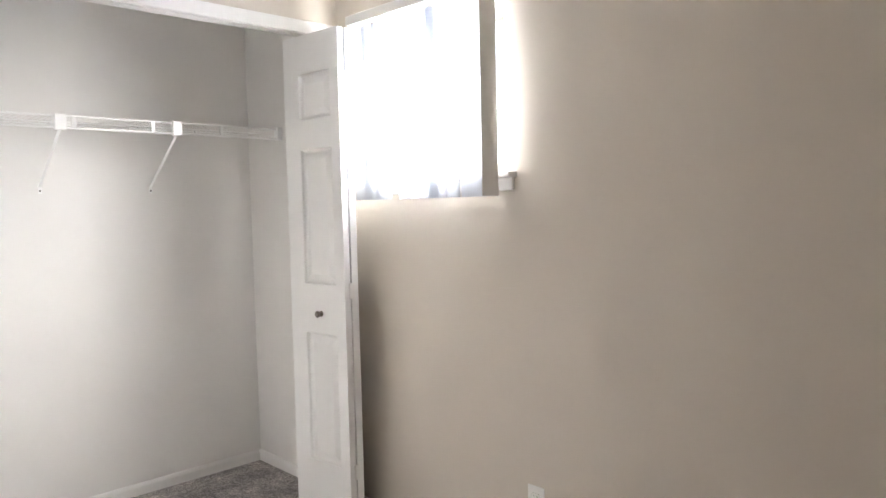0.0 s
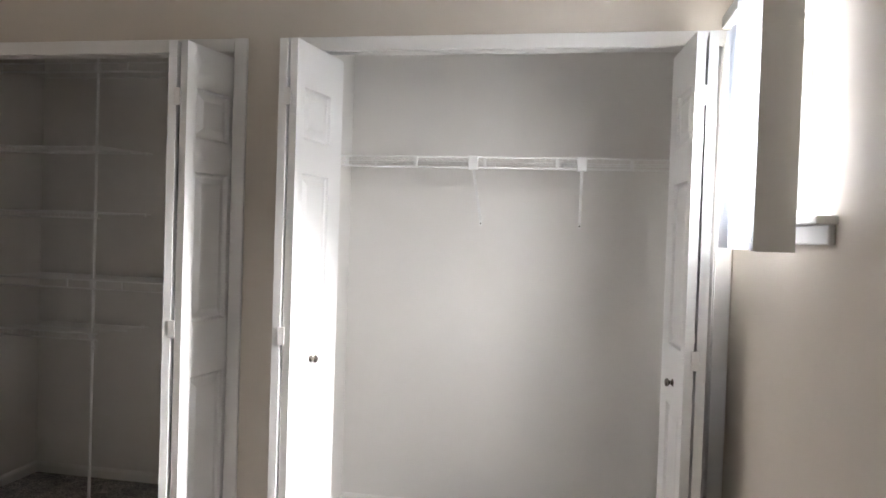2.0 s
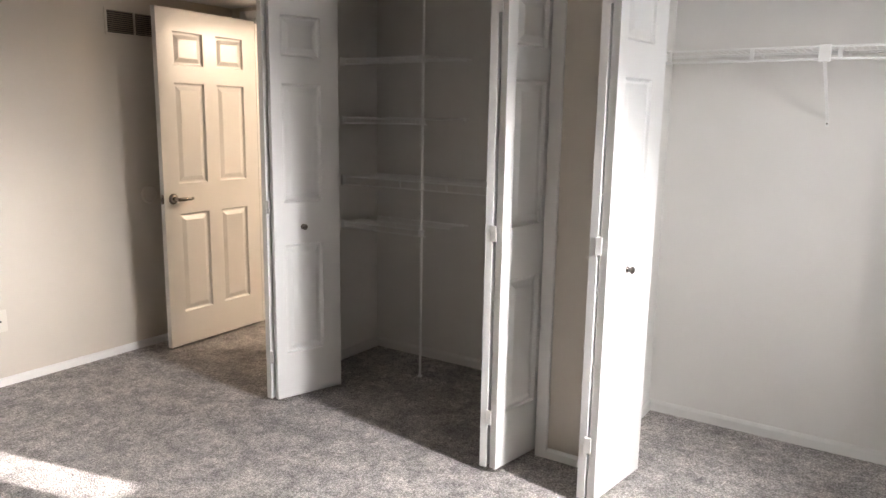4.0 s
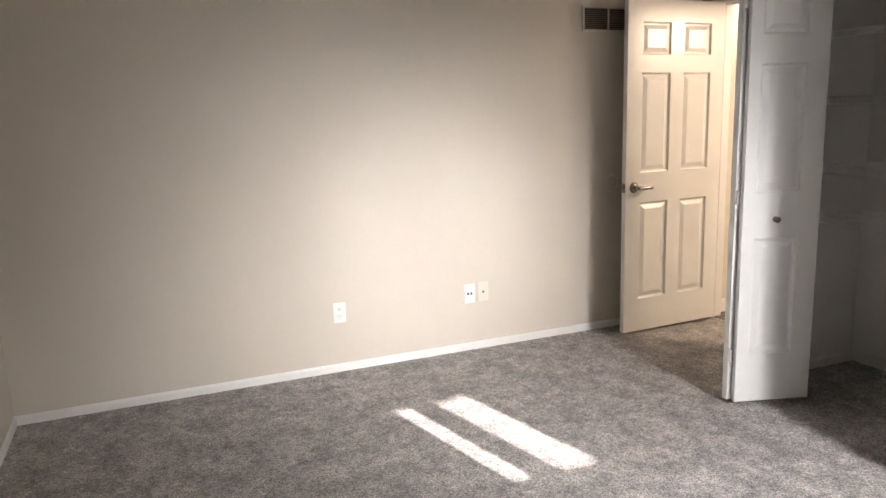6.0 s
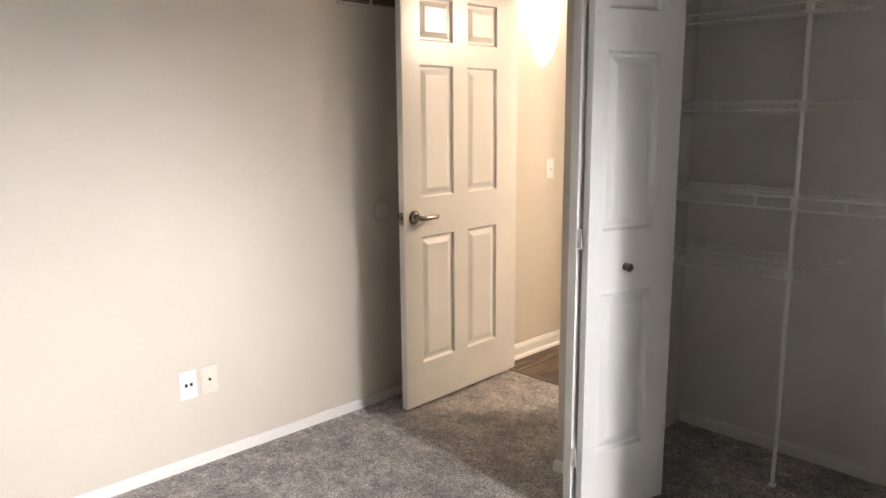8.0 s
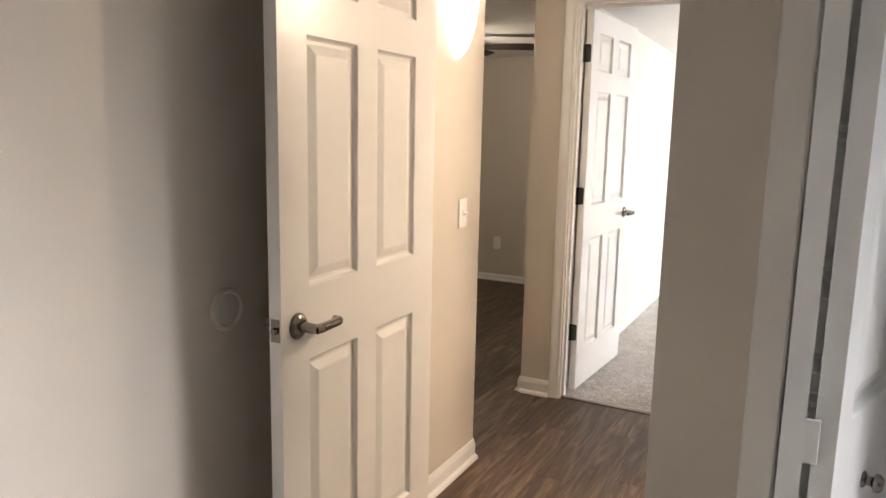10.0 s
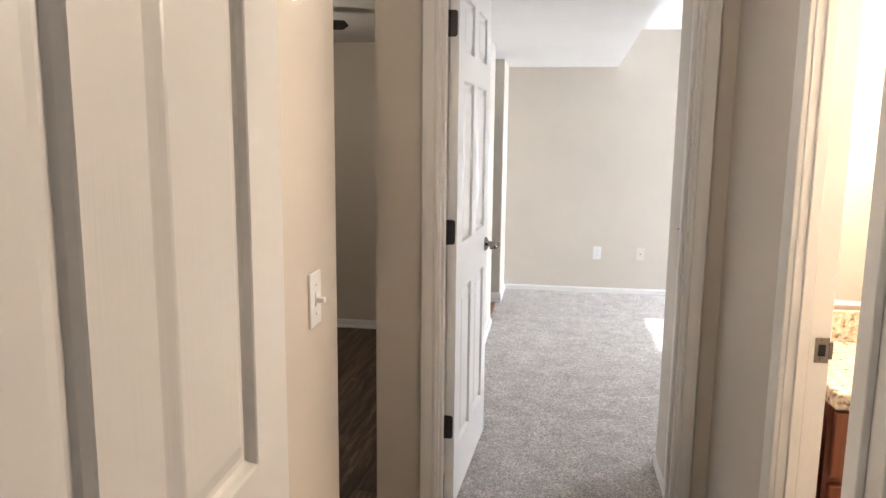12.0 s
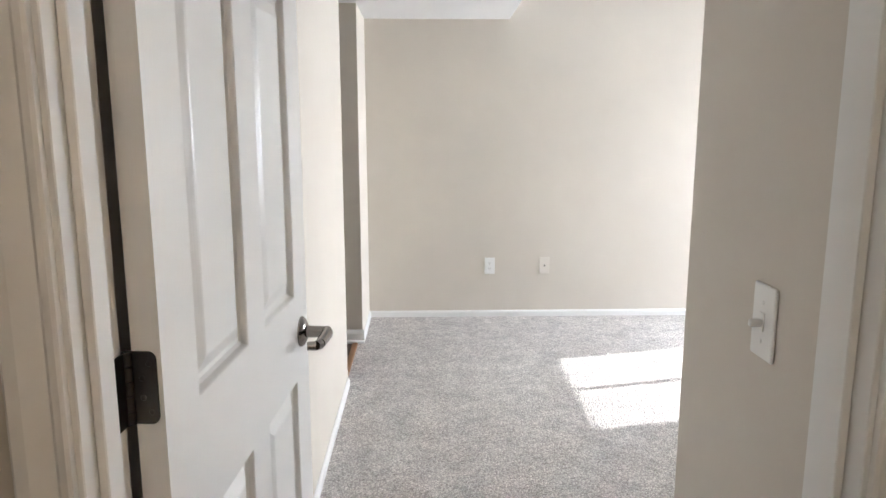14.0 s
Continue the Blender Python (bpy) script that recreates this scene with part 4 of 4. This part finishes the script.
for k in range(5):
    a = math.atan2(0.19, 0.52) + k * 2 * math.pi / 5
    m = Matrix.Rotation(a, 4, "Z") @ Matrix.Translation((0, 0, 0.155)) @ Matrix.Rotation(radians(-12), 4, "X")
    bm = bmesh.new()
    out = [(0.17, -0.050), (0.30, -0.062), (0.50, -0.068), (0.575, -0.064), (0.602, 0.0), (0.575, 0.064), (0.50, 0.068), (0.30, 0.062), (0.17, 0.050)]
    lo = [bm.verts.new(m @ Vector((x, y, -0.003))) for x, y in out]
    hi = [bm.verts.new(m @ Vector((x, y, 0.003))) for x, y in out]
    bm.faces.new(lo[::-1]), bm.faces.new(hi)
    for i in range(len(out)):
        bm.faces.new((lo[i], lo[(i + 1) % len(out)], hi[(i + 1) % len(out)], hi[i]))
    bl = part("blade", bm, BLADE, fan, "dark wooden fan blade")
    bm = boxes((0.10, 0.22, -0.014, 0.014, -0.008, -0.0035), (0.18, 0.22, -0.04, 0.04, -0.008, -0.0035))
    bmesh.ops.transform(bm, matrix=m, verts=bm.verts[:])
    part("blade_iron", bm, BRONZE, bl)
for x, y, ln in ((0.012, 0.0, 0.24), (-0.006, 0.012, 0.30)):
    bm = bmesh.new()
    tube(bm, (x, y, 0.004), (x, y, -ln), 0.0016, 6)
    ch = part("pull_chain", bm, NICKEL, fan, "thin metal pull chain")
    bm = bmesh.new()
    lathe(bm, [(0.001, -ln - 0.032), (0.007, -ln - 0.026), (0.009, -ln - 0.012), (0.004, -ln), (0.001, -ln + 0.001)], 12, Matrix.Translation((x, y, 0)))
    part("wooden_pull", bm, TASSEL, ch, "small brown wooden pull", True)

# bathroom vanity seen through its doorway
VXL, VF, VB = HE + 0.112, 4.31, 4.798
van = thing("bathroom_vanity", pose(0, 0, 0), "cherry-stained bathroom vanity cabinet with panelled doors", "vanity")
part("carcass", boxes((VXL, -0.02, VF + 0.035, VB, 0.09, 0.795), (VXL, -0.02, VF + 0.09, VB, 0.0, 0.09)), CHERRY, van)
for k in range(3):
    x0 = VXL + 0.01 + k * 0.365
    dr = part("door", soft_box(x0, x0 + 0.35, VF + 0.015, VF + 0.034, 0.11, 0.60, 0.004, 2), CHERRY, van)
    part("panel", soft_box(x0 + 0.06, x0 + 0.29, VF + 0.010, VF + 0.0148, 0.17, 0.54, 0.004, 2), CHERRY, dr)
    part("drawer_front", soft_box(x0, x0 + 0.35, VF + 0.015, VF + 0.034, 0.62, 0.785, 0.004, 2), CHERRY, van)
top = thing("vanity_top", pose(0, 0, 0.795), "speckled granite vanity top with a low backsplash", "countertop")
part("slab", soft_box(VXL, 0.0, VF, VB, 0.0005, 0.042, 0.006, 2), GRANITE, top)
part("backsplash", soft_box(VXL, 0.0, VB - 0.022, VB - 0.001, 0.0425, 0.135, 0.003, 2), GRANITE, top)
mir = thing("wall_mirror", pose(0, 0, 0.945), "frameless wall mirror above the vanity", "mirror")
mm, mn, ml, mb = nodes_of("mirror_silver")
mb.inputs["Metallic"].default_value, mb.inputs["Roughness"].default_value = 1.0, 0.02
mb.inputs["Base Color"].default_value = (0.88, 0.89, 0.88, 1)
part("mirror_glass", boxes((VXL + 0.01, -0.02, 4.792, 4.797, 0.012, 1.0)), mm, mir)
part("channel", boxes((VXL + 0.01, -0.02, 4.788, 4.799, 0.0, 0.0118)), TRIM, mir, "pale metal mirror channel")
bar = thing("towel_bar", pose(-0.10, 3.70, 1.15), "nickel towel bar on the bathroom wall", "towel bar")
bm = bmesh.new()
tube(bm, (-0.28, 0.06, 0), (0.28, 0.06, 0), 0.008, 12)
part("rod", bm, NICKEL, bar, "", True)
for x in (-0.29, 0.29):
    bm = bmesh.new()
    lathe(bm, [(0.001, 0.0), (0.026, 0.0), (0.026, 0.006), (0.014, 0.012), (0.011, 0.05), (0.017, 0.06), (0.012, 0.072), (0.001, 0.074)], 18, pose(x, 0.0005, 0, -90, 0, 0))
    part("post", bm, NICKEL, bar, "", True)
# added fixture, out of view, placed so that the bathroom's warm light reaches the hall
cl = thing("ceiling_light", pose(-0.65, 4.45, 2.30), "warm lit dome added out of view on the bathroom ceiling", "ceiling lamp")
bm = bmesh.new()
lathe(bm, [(0.001, -0.10), (0.06, -0.092), (0.11, -0.06), (0.135, -0.012), (0.135, -0.0005)], 24)
part("dome", bm, FROST, cl, "", True)
part("base_ring", boxes((-0.14, 0.14, -0.14, 0.14, -0.012, -0.0005)), TRIM, cl)


# ---- plank floors ----
def plank_mesh(ln, w=0.148):
    bm = soft_box(0.0003, w - 0.0003, 0.0003, ln - 0.0003, -0.011, 0.0, 0.0006, 1)
    return finish("plank", bm, PLANK)


def planks(name, label, x0, x1, y0, y1, ln=1.22, w=0.148):
    fl = thing(name, Matrix(), label, "floor", "", "structure")
    rnd, cache = random.Random(7), {}
    i, x = 0, x0
    while x < x1 - 0.01:
        y = y0 - rnd.random() * ln * 0.8
        ww = min(w, x1 - x)
        while y < y1 - 0.005:
            a, b = max(y, y0), min(y + ln, y1)
            if b - a > 0.02:
                key = (round(b - a, 3), round(ww, 3))
                if key not in cache:
                    cache[key] = plank_mesh(b - a, ww)
                p = new("plank", cache[key])
                p.parent = fl
                p.location = (x, a, 0.0)
            y += ln
        x += w
    return fl


planks("floor_hall", "dark brown wood-look vinyl planks in the hall", HW, HE + 0.11, D1 + 0.082, D2 + 0.014)
planks("floor_living", "dark brown wood-look vinyl planks in the living room", -6.1, HW - 0.002, 4.147, 7.653)
planks("floor_passage", "brown wood-look vinyl planks in the passage", -4.0, BW - 0.047, JY, PY)
planks("floor_bathroom", "brown wood-look vinyl planks in the bathroom", HE + 0.112, 1.0, 3.70, 4.80)
